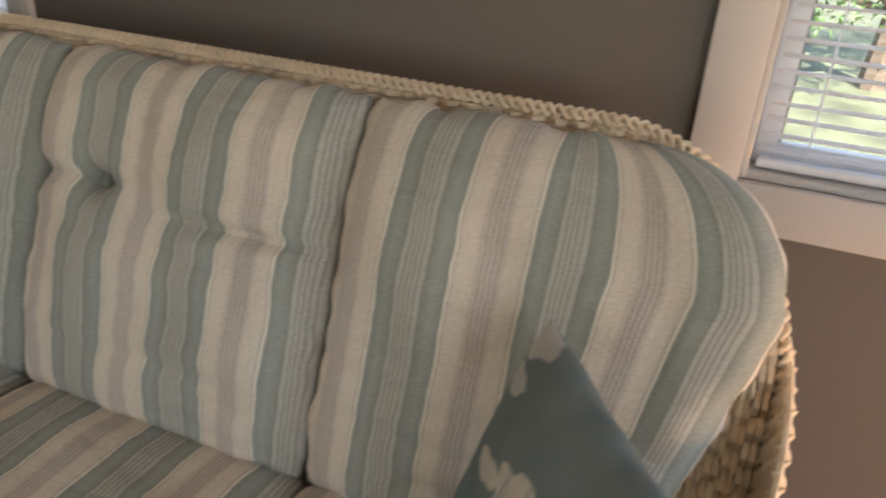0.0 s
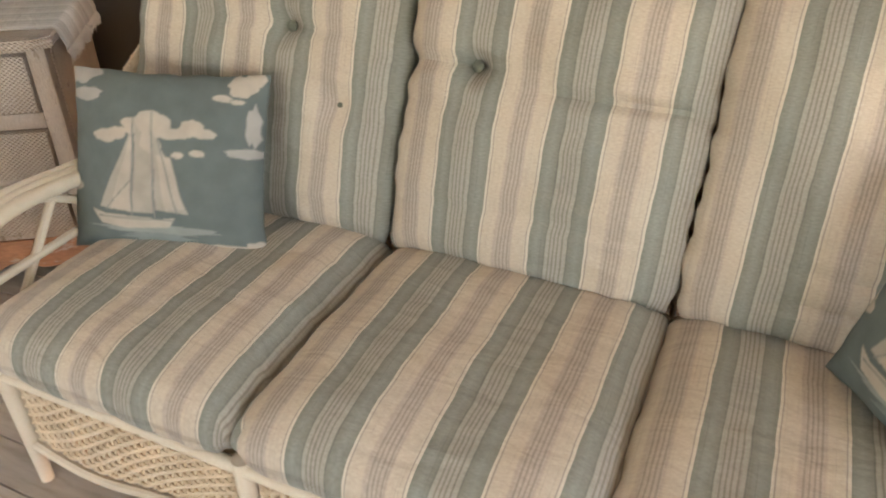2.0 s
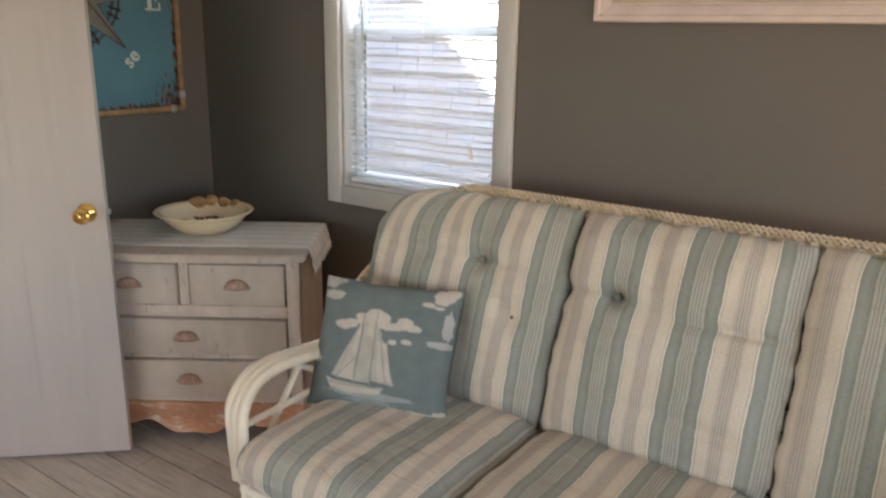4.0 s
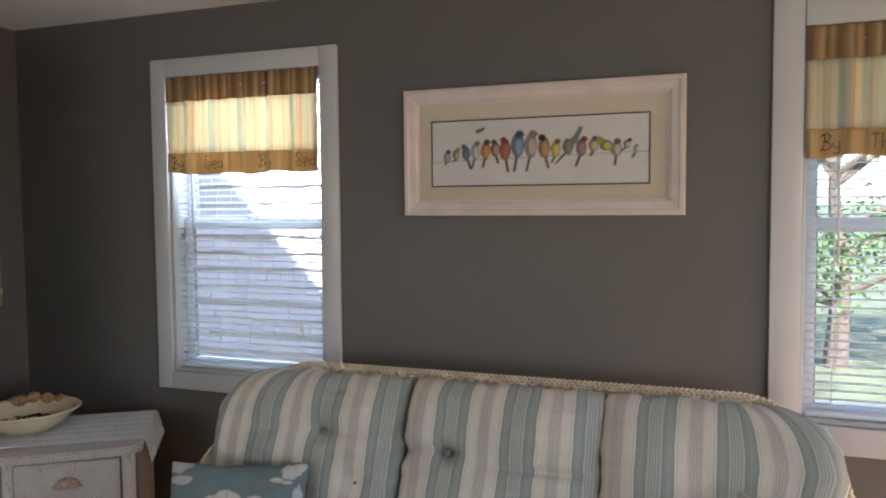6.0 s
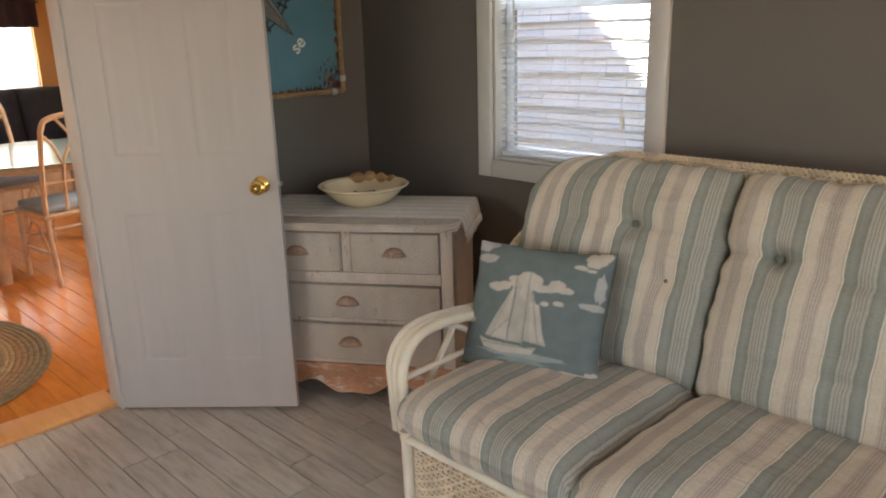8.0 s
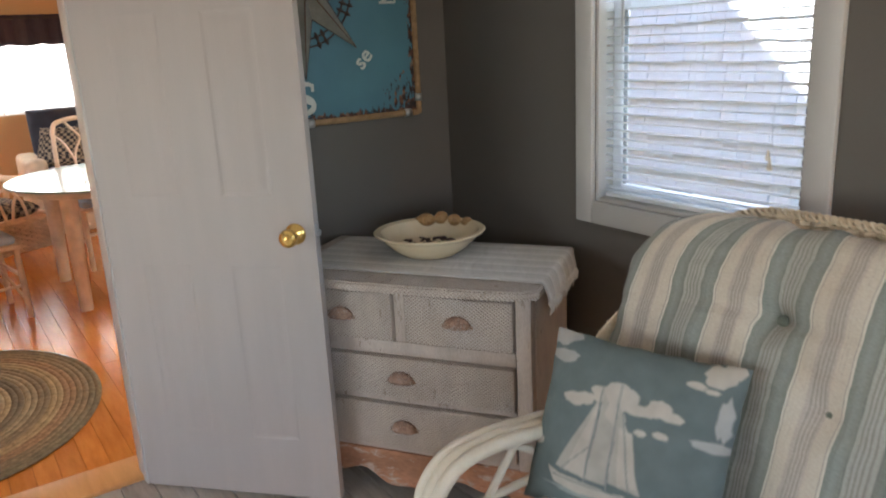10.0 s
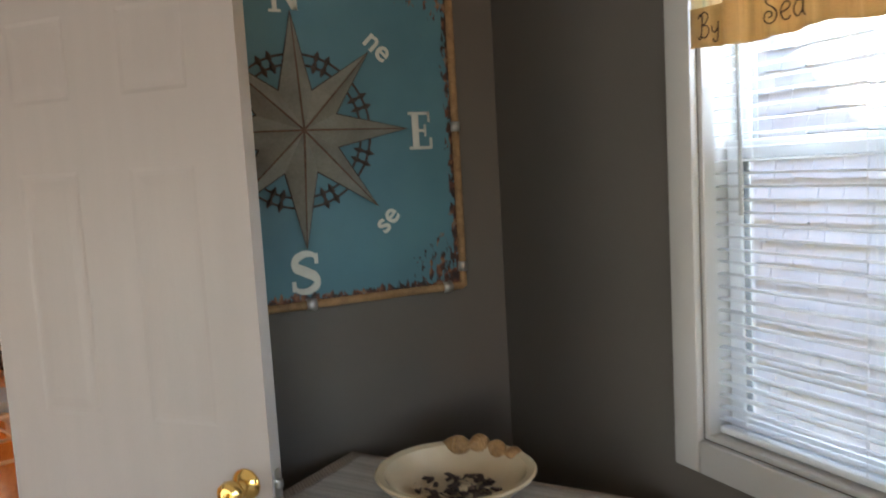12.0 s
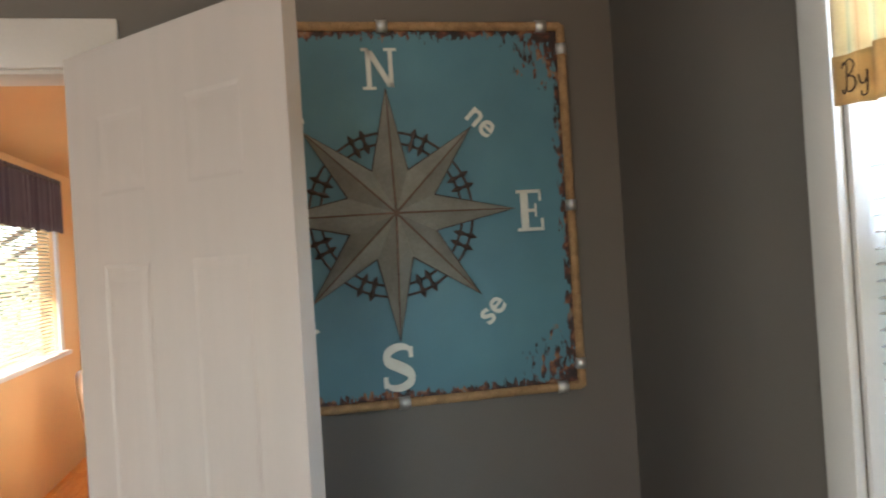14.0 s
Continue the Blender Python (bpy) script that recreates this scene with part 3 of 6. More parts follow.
STROKES = {
    "B": (0.72, [[(0.0, 0.82), (0.1, 0.98), (0.22, 0.9), (0.2, 0.5), (0.15, 0.06), (0.04, -0.02), (0.0, 0.12)], [(0.1, 0.9), (0.35, 1.05), (0.55, 0.85), (0.4, 0.6), (0.25, 0.52), (0.5, 0.45), (0.58, 0.2), (0.35, 0.0), (0.1, 0.1)]]),
    "y": (0.50, [[(0.0, 0.45), (0.06, 0.2), (0.22, 0.15), (0.34, 0.3)], [(0.36, 0.55), (0.36, 0.1), (0.3, -0.2), (0.12, -0.22), (0.1, -0.08)]]),
    "S": (0.72, [[(0.5, 0.85), (0.35, 1.02), (0.15, 0.95), (0.12, 0.72), (0.35, 0.55), (0.55, 0.35), (0.5, 0.1), (0.25, 0.0), (0.05, 0.15), (0.1, 0.38), (0.3, 0.4), (0.36, 0.25), (0.24, 0.2)]]),
    "e": (0.50, [[(0.0, 0.25), (0.35, 0.4), (0.3, 0.58), (0.1, 0.55), (0.0, 0.3), (0.1, 0.05), (0.3, 0.02), (0.38, 0.12)]]),
    "a": (0.50, [[(0.35, 0.5), (0.12, 0.52), (0.0, 0.25), (0.15, 0.03), (0.33, 0.2), (0.36, 0.52), (0.36, 0.12), (0.45, 0.02)]]),
    "T": (0.60, [[(0.0, 0.9), (0.2, 1.0), (0.5, 0.95)], [(0.27, 0.98), (0.25, 0.4), (0.2, 0.0)]]),
    "h": (0.42, [[(0.05, 1.0), (0.04, 0.5), (0.05, 0.0)], [(0.05, 0.3), (0.2, 0.5), (0.3, 0.35), (0.3, 0.0)]]),
}


def script_word(text, size, m, parent, material):
    """Curly stitched letters, each stroke a thin cord."""
    wide = sum(STROKES[ch][0] for ch in text)
    x = -wide / 2
    for ch in text:
        adv, strokes = STROKES[ch]
        bm = bmesh.new()
        for st in strokes:
            tube(bm, curve_points([((x + a) * size, (b - 0.45) * size, 0) for a, b in st], 30), 0.0014, 5)
        part("letter", bm, material, parent, "dark brown stitched letter", m=m)
        x += adv


def valance(x0, x1, seed, words):
    y, zt, zb = YN - 0.012, 2.148, 1.752
    t = thing("valance", "short gathered striped valance with a lettered tan band", "curtain", pose((x0 + x1) / 2, y, zt), group="window valances")
    m = pose(-(x0 + x1) / 2, -y, -zt)
    for nm, ma, za, zc, lab in (("skirt", M_VAL, zb + 0.085, zt - 0.098, ""), ("bottom_band", M_VALBAND, zb, zb + 0.086, "tan plaid band with brown words"), ("header", M_VALHEAD, zt - 0.10, zt, "gathered brown plaid header")):
        o = part(nm, cloth_strip(x0, x1, za, zc, y - (0.003 if nm != "skirt" else 0), zt, seed, edge=1.0 if nm == "bottom_band" else 0), ma, t, lab, m=m)
        md = o.modifiers.new("thick", "SOLIDIFY")
        md.thickness, md.offset = 0.0015, 0
        if nm == "bottom_band":
            band = o
    part("rod", tube(bmesh.new(), [(x0 + 0.002, y + 0.012, zt - 0.045), (x1 - 0.002, y + 0.012, zt - 0.045)], 0.005, 8), M_VINYL, t, m=m)
    for w, x, s in words:
        script_word(w, s * 0.92, pose(x, y - 0.021, zb + 0.043, 90, 0, 0), band, M_INK)
    return t


valance(-1.956, -1.25, 0.4, [("By", -1.895, 0.052), ("Sea", -1.72, 0.058), ("By", -1.48, 0.05), ("Sea", -1.30, 0.058)])
valance(0.432, 1.14, 2.1, [("By", 0.50, 0.052), ("The", 0.64, 0.05), ("Sea", 0.80, 0.058), ("By", 0.97, 0.05), ("Sea", 1.08, 0.055)])

# ---- doorway, casing and door ----
casing = thing("door_casing", "white painted door casing round the doorway", "door casing", kind="structure")
cw = 0.115
for s in ((XW, XW + 0.016, DOOR_Y1 + 0.012, DOOR_Y1 + cw - 0.014, 0, DOOR_Z - 0.012), (XW, XW + 0.016, DOOR_Y0 - cw - 0.012, DOOR_Y0 - 0.012, 0, DOOR_Z - 0.012), (XW, XW + 0.018, DOOR_Y0 - cw - 0.02, DOOR_Y1 + cw - 0.008, DOOR_Z - 0.01, DOOR_Z + 0.105)):
    part("casing_board", boxes(s, bevel=0.004), M_TRIM, casing)
for s in ((XW - 0.118, XW + 0.002, DOOR_Y1 - 0.018, DOOR_Y1, 0, DOOR_Z - 0.02), (XW - 0.118, XW + 0.002, DOOR_Y0, DOOR_Y0 + 0.018, 0, DOOR_Z - 0.02), (XW - 0.118, XW + 0.002, DOOR_Y0, DOOR_Y1, DOOR_Z - 0.02, DOOR_Z)):
    part("door_jamb", boxes(s, bevel=0.002), M_TRIM, casing)
tagged(part("threshold", boxes((-3.02, -2.842, DOOR_Y0 + 0.003, DOOR_Y1 - 0.003, -0.01, 0.012), bevel=0.005), M_SILLWOOD, None), "orange pine threshold strip in the doorway", "threshold", kind="structure")

DW, DH, DT = 0.714, 2.062, 0.035
DANG = math.degrees(math.atan2(0.482, 0.512))
door = thing("door_1", "white six-panel door standing open against the corner", "door", pose(-2.779, 0.352, 0.0, 0, 0, DANG), kind="structure")
PAN = [(u0, u1, z0, z1) for u0, u1 in ((0.115, 0.285), (0.425, 0.592)) for z0, z1 in ((0.222, 0.822), (1.042, 1.585), (1.735, 1.912))]


def door_leaf():
    """A moulded leaf: both faces carry sunk panels with raised fields."""
    bm = bmesh.new()
    us = sorted({0.0, DW, *(p[0] for p in PAN), *(p[1] for p in PAN)})
    zs = sorted({0.012, DH, *(p[2] for p in PAN), *(p[3] for p in PAN)})
    for face, sgn in ((0.0, 1), (DT, -1)):
        def quad(a, b, c, d):
            vs = [bm.verts.new(v) for v in (a, b, c, d)]
            bm.faces.new(vs if sgn > 0 else vs[::-1])
        for a, b in zip(us, us[1:]):
            for c, d in zip(zs, zs[1:]):
                if not any(p[0] <= a and b <= p[1] and p[2] <= c and d <= p[3] for p in PAN):
                    quad((a, face, c), (b, face, c), (b, face, d), (a, face, d))
        for a, b, c, d in PAN:
            ins = [(0, 0), (0.009, 0.0019), (0.018, 0.0022), (0.040, 0.0006)]
            rect = [[(a + o, face + sgn * y, c + o), (b - o, face + sgn * y, c + o), (b - o, face + sgn * y, d - o), (a + o, face + sgn * y, d - o)] for o, y in ins]
            for r0, r1 in zip(rect, rect[1:]):
                for k in range(4):
                    quad(r0[k], r0[(k + 1) % 4], r1[(k + 1) % 4], r1[k])
            quad(*rect[-1])
    z0 = 0.012
    for vs in (((0, 0, z0), (0, 0, DH), (0, DT, DH), (0, DT, z0)), ((DW, 0, z0), (DW, DT, z0), (DW, DT, DH), (DW, 0, DH)), ((0, 0, DH), (DW, 0, DH), (DW, DT, DH), (0, DT, DH)), ((0, 0, z0), (0, DT, z0), (DW, DT, z0), (DW, 0, z0))):
        bm.faces.new([bm.verts.new(v) for v in vs])
    bmesh.ops.remove_doubles(bm, verts=bm.verts, dist=1e-5)
    return bm


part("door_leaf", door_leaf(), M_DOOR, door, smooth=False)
KN = pose(DW - 0.062, 0.0, 0.925, 90)
knob = part("door_knob", lathe(bmesh.new(), [(0.001, 0.0), (0.033, 0.0), (0.033, 0.004), (0.026, 0.011), (0.014, 0.016), (0.012, 0.03), (0.017, 0.036), (0.026, 0.044), (0.0285, 0.054), (0.026, 0.064), (0.018, 0.069), (0.017, 0.066), (0.001, 0.066)], 32, KN), M_BRASS, door, "polished brass knob")
part("lock_button", lathe(bmesh.new(), [(0.001, 0.064), (0.007, 0.064), (0.006, 0.071), (0.001, 0.072)], 16, KN), M_BRASS, knob)
part("latch_plate", boxes((DW, DW + 0.0015, 0.006, DT - 0.006, 0.895, 0.955), bevel=0.0005), M_STEEL, door, "steel latch plate")
part("latch", boxes((DW, DW + 0.012, 0.011, DT - 0.011, 0.916, 0.934), bevel=0.002), M_STEEL, door)
for hz in (0.25, 1.03, 1.82):
    part("hinge", tube(bmesh.new(), [(-0.004, DT + 0.004, hz - 0.045), (-0.004, DT + 0.004, hz + 0.045)], 0.006, 10), M_BRASS, door)

# ---- sofa ----
SC = (-0.445, 0.95, 0.0)
sofa = thing("sofa", "cream wicker three-seat sofa with striped cushions against the wall", "sofa", pose(*SC))
SM = pose(-SC[0], -SC[1], 0)
EDGE = (-1.372, -0.752, -0.131, 0.482)

# seat cushions
def seat_warp(w, h, r):
    """Rounds the corners of a cushion in plan."""
    def f(c):
        ax, az = abs(c.x) - (w / 2 - r), abs(c.z) - (h / 2 - r)
        if ax > 0 and az > 0:
            k = max(ax, az) / math.hypot(ax, az)
            return Vector((math.copysign(w / 2 - r + ax * k, c.x), c.y, math.copysign(h / 2 - r + az * k, c.z)))
        return Vector(c)
    return f


for k, (a, b) in enumerate(zip(EDGE, EDGE[1:])):
    w, h, d = b - a - 0.004, 0.66, 0.185
    bm = cushion(w + 0.012, h, d, p=6, q=0.44, wrinkle=0.011, seed=k * 3.7, warp=seat_warp(w + 0.012, h, 0.05), u0=(a + b) / 2 - (-0.91, -0.736, -0.135)[k],
                 dents=[(random.uniform(-0.1, 0.1), 0.1, 0.006, 0.2, 0.2)])
    # local -y is the top, local z points to the back
    part("seat_cushion", bm, M_SOFA, sofa, "striped seat cushion", m=SM @ pose((a + b) / 2, 0.925, 0.395, -90, 0, 0) )

# back cushions
M_BUTTON = mat("dark_sage_cloth", (0.15, 0.165, 0.13), 0.9, var=0.15, scale=60, bump=0.2)
TILT_B = 20.0


def back_warp(side, w, h, R, bend):
    def f(c):
        x, y, z = c
        if side:
            s = max(0.0, (z - (h / 2 - R)) / R)
            lim = w / 2 - R * (1 - math.sqrt(max(0.0, 1 - min(1.0, s) ** 2))) * 0.98
            xo = x * side
            if xo > 0:
                xo = xo * lim / (w / 2)
            if side > 0:
                xo -= 0.105 * max(0.0, xo / (w / 2)) * min(1.0, max(0.0, (0.14 - z) / 0.36))
            x = xo * side
            k = max(0.0, x * side + w / 2 - 0.30)
            y -= bend * k * k
        # soft corners at the seams
        s = max(0.0, (abs(z) - (h / 2 - 0.06)) / 0.06)
        x *= 1 - 0.035 * s * s
        # the top rolls back over the rail
        t = max(0.0, z - h * 0.22)
        y += 0.35 * t * t
        return Vector((x, y, z))
    return f


BACKS = [(-1.455, -0.754, -1, -0.963), (-0.762, -0.124, 0, -0.742), (-0.134, 0.525, 1, -0.130)]
UP = 0.02
DENTS = {0: [(0.07, 0.10, 0.035, 0.035, 0.035), (0.215, -0.05, 0.03, 0.04, 0.035), (0.10, 0.10, 0.012, 0.16, 0.016)],
         1: [(-0.155, 0.075, 0.05, 0.03, 0.03), (-0.20, 0.075, 0.022, 0.13, 0.017), (0.12, 0.045, 0.018, 0.22, 0.014), (-0.305, 0.07, 0.03, 0.03, 0.03), (0.20, 0.05, 0.014, 0.10, 0.012), (0.05, -0.20, 0.010, 0.16, 0.014), (0.18, -0.24, 0.010, 0.10, 0.012)],
         2: [(0.12, -0.16, 0.045, 0.06, 0.05), (0.24, -0.10, 0.02, 0.10, 0.02), (0.02, -0.19, 0.012, 0.12, 0.012), (-0.02, -0.25, 0.012, 0.16, 0.012), (0.20, 0.0, 0.014, 0.03, 0.14)]}
DENTS = {k: [(x, z + UP, *r) for x, z, *r in v] for k, v in DENTS.items()}
for k, (a, b, side, u0) in enumerate(BACKS):
    w, h, d = b - a - 0.010, 0.645, 0.17
    bm = cushion(w, h, d, n=96, p=5.5, q=0.46, wrinkle=0.017, seed=11 + k * 5.1, u0=(a + b) / 2 - u0, warp=back_warp(side, w, h, 0.20, 0.55 if side > 0 else 0.25), dents=DENTS[k])
    c = part("back_cushion", bm, M_SOFA, sofa, "striped tufted back cushion", m=SM @ pose((a + b) / 2, 1.325, 0.745, -TILT_B, 0, 0))
    for dx, dz, dep, sx, sz in DENTS[k][:2 if k == 0 else (1 if k == 1 else 0)]:
        part("button", lathe(bmesh.new(), [(0.001, 0), (0.013, 0.001), (0.012, 0.006), (0.006, 0.009), (0.001, 0.0095)], 14, pose(dx, -d / 2 + dep + 0.004, dz, 90)), M_BUTTON, c, "dark sage covered button")

# wicker back: rim line seen from the front, then the woven shell behind the cushions
XL, XR, ZT, RB = -1.455, 0.540, 1.056, 0.30


def rim(s):
    """The rim of the back from one arm over the top to the other, s in 0..1."""
    hgt, wid, arc = ZT - RB - 0.52, XR - XL - 2 * RB, math.pi / 2 * RB
    tot = 2 * hgt + wid + 2 * arc
    d = s * tot
    if d < hgt:
        x, z = XL, 0.52 + d
    elif d < hgt + arc:
        a = (d - hgt) / RB
        x, z = XL + RB - RB * math.cos(a), ZT - RB + RB * math.sin(a)
    elif d < hgt + arc + wid:
        x, z = XL + RB + d - hgt - arc, ZT
    elif d < hgt + 2 * arc + wid:
        a = (d - hgt - arc - wid) / RB
        x, z = XR - RB + RB * math.sin(a), ZT - RB + RB * math.cos(a)
    else:
        x, z = XR, ZT - RB - (d - hgt - 2 * arc - wid)
    out = max(0.0, abs(x - (XL + XR) / 2) - 0.72)
    y = 1.30 + (z - 0.52) * 0.36 - 0.55 * out * out
    return Vector((x, y, z))


RN = 1100
rim_pts = [rim(i / RN) for i in range(RN + 1)]
cx = Vector(((XL + XR) / 2, 1.42, 0.75))
for k in range(3):
    pts = []
    for i, p in enumerate(rim_pts):
        t = (rim_pts[min(i + 1, RN)] - rim_pts[max(i - 1, 0)]).normalized()
        o = Vector((0, 1, 0))
        s = t.cross(o).normalized()
        ph = i * 0.33 + k * 2 * math.pi / 3
        pts.append(p + s * 0.0055 * math.sin(2 * ph) + o * (0.011 * math.sin(ph)))
    part("braid_strand", tube(bmesh.new(), pts, 0.0042, 6), M_WICKER, sofa, "braided wicker rim", m=SM)
bm = bmesh.new()
for j in range(9):
    off = 0.014 + 0.0105 * j
    n = 480
    pts = []
    for i in range(n + 1):
        p = rim(i / n)
        inward = Vector((cx.x - p.x, 0, cx.z - p.z))
        inward = Vector((0, 0, -1)) if XL + RB < p.x < XR - RB else inward.normalized()
        pts.append(p + inward * off + Vector((0, -0.006 + 0.006 * math.cos(math.pi * i / 3 + math.pi * (j // 2)), 0)))
    tube(bm, pts, 0.0058, 5, caps=False)
tagged(part("woven_band", bm, M_WICKER, sofa, "woven wicker under the rim", m=SM), kind="stuff")


def shell(s, t, lift):
    x = XL + 0.02 + (XR - XL - 0.04) * s
    edge = max(0.0, abs(x - (XL + XR) / 2) - (XR - XL) / 2 + RB)
    top = ZT - RB + math.sqrt(max(0.0, RB * RB - edge * edge)) - 0.02
    z = 0.22 + (top - 0.22) * t
    out = max(0.0, abs(x - (XL + XR) / 2) - 0.72)
    return Vector((x, 1.325 + (z - 0.52) * 0.36 - 0.55 * out * out + lift, z))


bm = bmesh.new()
woven(bm, shell, 46, 60, 0.007, 0.006)
tagged(part("woven_back", bm, M_WICKER, sofa, "woven wicker back shell", m=SM), kind="stuff")
# side wings of wicker, from the rim down to the arms
for side, xs in ((-1, XL), (1, XR)):
    def wing(s, t, lift, side=side, xs=xs):
        y0, y1 = 0.99 + 0.10 * t, 1.24 + 0.36 * (t * 0.46)
        z = 0.40 + t * (0.42 - 0.20 * (1 - s) ** 1.5)
        return Vector((xs - side * (0.004 - 0.016 * math.sin(math.pi * s)) + side * lift, y0 + (y1 - y0) * s, z))
    bm = bmesh.new()
    woven(bm, lambda s, t, lift: wing(t, s, lift * 0.4), 22, 24, 0.0070, 0.0052, 4)
    tagged(part("woven_wing", bm, M_WICKER, sofa, m=SM), kind="stuff")

# frame: legs, rails, arms
YF = 0.632
for x in (-1.345, -0.752, -0.131, 0.455):
    part("front_leg", tube(bmesh.new(), [(x, YF, 0.0), (x, YF, 0.16), (x, YF - 0.002, 0.34)], [0.015, 0.018, 0.019], 12), M_RATTAN, sofa, m=SM)
for x in (-1.345, 0.455):
    part("back_leg", tube(bmesh.new(), [(x, 1.30, 0.0), (x, 1.27, 0.45)], 0.018, 10), M_RATTAN, sofa, m=SM)
part("seat_rail", tube(bmesh.new(), [(-1.36, YF - 0.004, 0.318), (0.47, YF - 0.004, 0.318)], 0.014, 10), M_RATTAN, sofa, m=SM)
for x in (-1.35, 0.46):
    part("side_rail", tube(bmesh.new(), [(x, YF, 0.315), (x, 1.30, 0.315)], 0.014, 10), M_RATTAN, sofa, m=SM)
part("back_rail", tube(bmesh.new(), [(-1.35, 1.29, 0.315), (0.46, 1.29, 0.315)], 0.014, 10), M_RATTAN, sofa, m=SM)
part("seat_deck", boxes((-1.33, 0.44, YF + 0.02, 1.28, 0.296, 0.308), bevel=0.003), M_WICKER, sofa, m=SM)


def apron_z(s):
    return 0.118 - 0.022 * math.sin(2 * math.pi * s) * (1 if s < 0.5 else 0.7) - 0.012 * math.sin(math.pi * s)


for a, b in ((-1.345, -0.752), (-0.752, -0.131), (-0.131, 0.455)):
    def panel(s, t, lift, a=a, b=b):
        z0 = apron_z(s) + 0.012
        return Vector((a + 0.025 + (b - a - 0.05) * s, YF + 0.006 - lift, z0 + (0.302 - z0) * t))
    bm = bmesh.new()
    woven(bm, lambda s, t, lift: panel(s, t, lift * 0.5), 14, 26, 0.0050, 0.0036, 3)
    tagged(part("woven_apron", bm, M_WICKER, sofa, "open woven wicker apron panel", m=SM), kind="stuff")
    part("apron_rail", tube(bmesh.new(), [(a + 0.015 + (b - a - 0.03) * i / 24, YF - 0.003, apron_z(i / 24)) for i in range(25)], 0.011, 8), M_RATTAN, sofa, m=SM)

for side, xb in ((-1, -1.372), (1, 0.482)):
    for k, off in enumerate((0.0, 0.027, 0.054)):
        x = xb + side * off
        pts = curve_points([(x, 0.665, 0.30), (x + side * 0.006, 0.652 + 0.004 * k, 0.44), (x + side * 0.014, 0.668, 0.528), (x + side * 0.02, 0.73, 0.588), (x + side * 0.024, 0.83, 0.602), (x + side * 0.026, 0.98, 0.588), (x + side * 0.028, 1.14, 0.574), (x + side * 0.028, 1.29, 0.567)], 44)
        part("arm_pole", tube(bmesh.new(), pts, 0.0165, 10), M_RATTAN, sofa, "cream bent rattan arm pole", m=SM)
    x = xb + side * 0.03
    part("arm_brace", tube(bmesh.new(), [(x, 0.76, 0.40), (x + side * 0.02, 0.93, 0.588)], 0.010, 8), M_RATTAN, sofa, m=SM)
    part("arm_brace", tube(bmesh.new(), [(x, 0.665, 0.47), (x + side * 0.01, 1.10, 0.47)], 0.010, 8), M_RATTAN, sofa, m=SM)
    part("arm_brace", tube(bmesh.new(), curve_points([(x, 1.05, 0.40), (x + side * 0.01, 0.98, 0.52), (x + side * 0.02, 0.87, 0.585)], 14), 0.010, 8), M_RATTAN, sofa, m=SM)

# ---- prints: flat shapes rasterised onto a cloth or a sheet as a colour attribute ----
def inside(px, pz, poly):
    c = np.zeros(px.shape, bool)
    n = len(poly)
    for i in range(n):
        (x1, z1), (x2, z2) = poly[i], poly[i - 1]
        if z1 == z2:
            continue
        c ^= ((z1 > pz) != (z2 > pz)) & (px < (x2 - x1) * (pz - z1) / (z2 - z1) + x1)
    return c


def blob(cx, cz, rx, rz, n=18, rough=0.18, seed=0):
    r = random.Random(seed)
    return [(cx + rx * (1 + r.uniform(-rough, rough)) * math.cos(2 * math.pi * k / n), cz + rz * (1 + r.uniform(-rough, rough)) * math.sin(2 * math.pi * k / n)) for k in range(n)]


def paint(me, uv_of, shapes, ground, soft=0.0011):
    """Colours each point of a mesh by the last shape that holds its place on the sheet."""
    at = me.color_attributes.new("print", "FLOAT_COLOR", "POINT")
    p = np.array(uv_of, float)
    total = np.zeros((len(p), 4))
    offs = [(0, 0), (soft, soft), (-soft, soft), (soft, -soft), (-soft, -soft)]
    for ox, oz in offs:
        col = np.tile(np.array([*ground, 1.0]), (len(p), 1))
        for poly, c in shapes:
            col[inside(p[:, 0] + ox, p[:, 1] + oz, poly)] = [*c, 1.0]
        total += col / len(offs)
    col = total
    at.data.foreach_set("color", col.ravel())


def print_mat(name, rough=0.9, weave=900.0, mottle=0.12):
    m = bpy.data.materials.new(name)
    m.use_nodes = True
    n, l = m.node_tree.nodes, m.node_tree.links
    b = n["Principled BSDF"]
    b.inputs["Roughness"].default_value, b.inputs["Specular IOR Level"].default_value = rough, 0.2
    a, nz, mx = n.new("ShaderNodeVertexColor"), n.new("ShaderNodeTexNoise"), n.new("ShaderNodeMixRGB")
    a.layer_name = "print"
    tc, fine = n.new("ShaderNodeTexCoord"), n.new("ShaderNodeTexNoise")
    nz.inputs["Scale"].default_value, nz.inputs["Detail"].default_value, fine.inputs["Scale"].default_value = 22, 6, weave
    l.new(tc.outputs["Object"], nz.inputs["Vector"]), l.new(tc.outputs["Object"], fine.inputs["Vector"])
    mx.blend_type, mx.inputs[0].default_value = "OVERLAY", mottle * 2
    l.new(a.outputs[0], mx.inputs[1]), l.new(nz.outputs["Fac"], mx.inputs[2])
    l.new(mx.outputs[0], b.inputs["Base Color"])
    bp = n.new("ShaderNodeBump")
    bp.inputs["Strength"].default_value, bp.inputs["Distance"].default_value = 0.15, 0.001
    l.new(fine.outputs["Fac"], bp.inputs["Height"]), l.new(bp.outputs[0], b.inputs["Normal"])
    return m


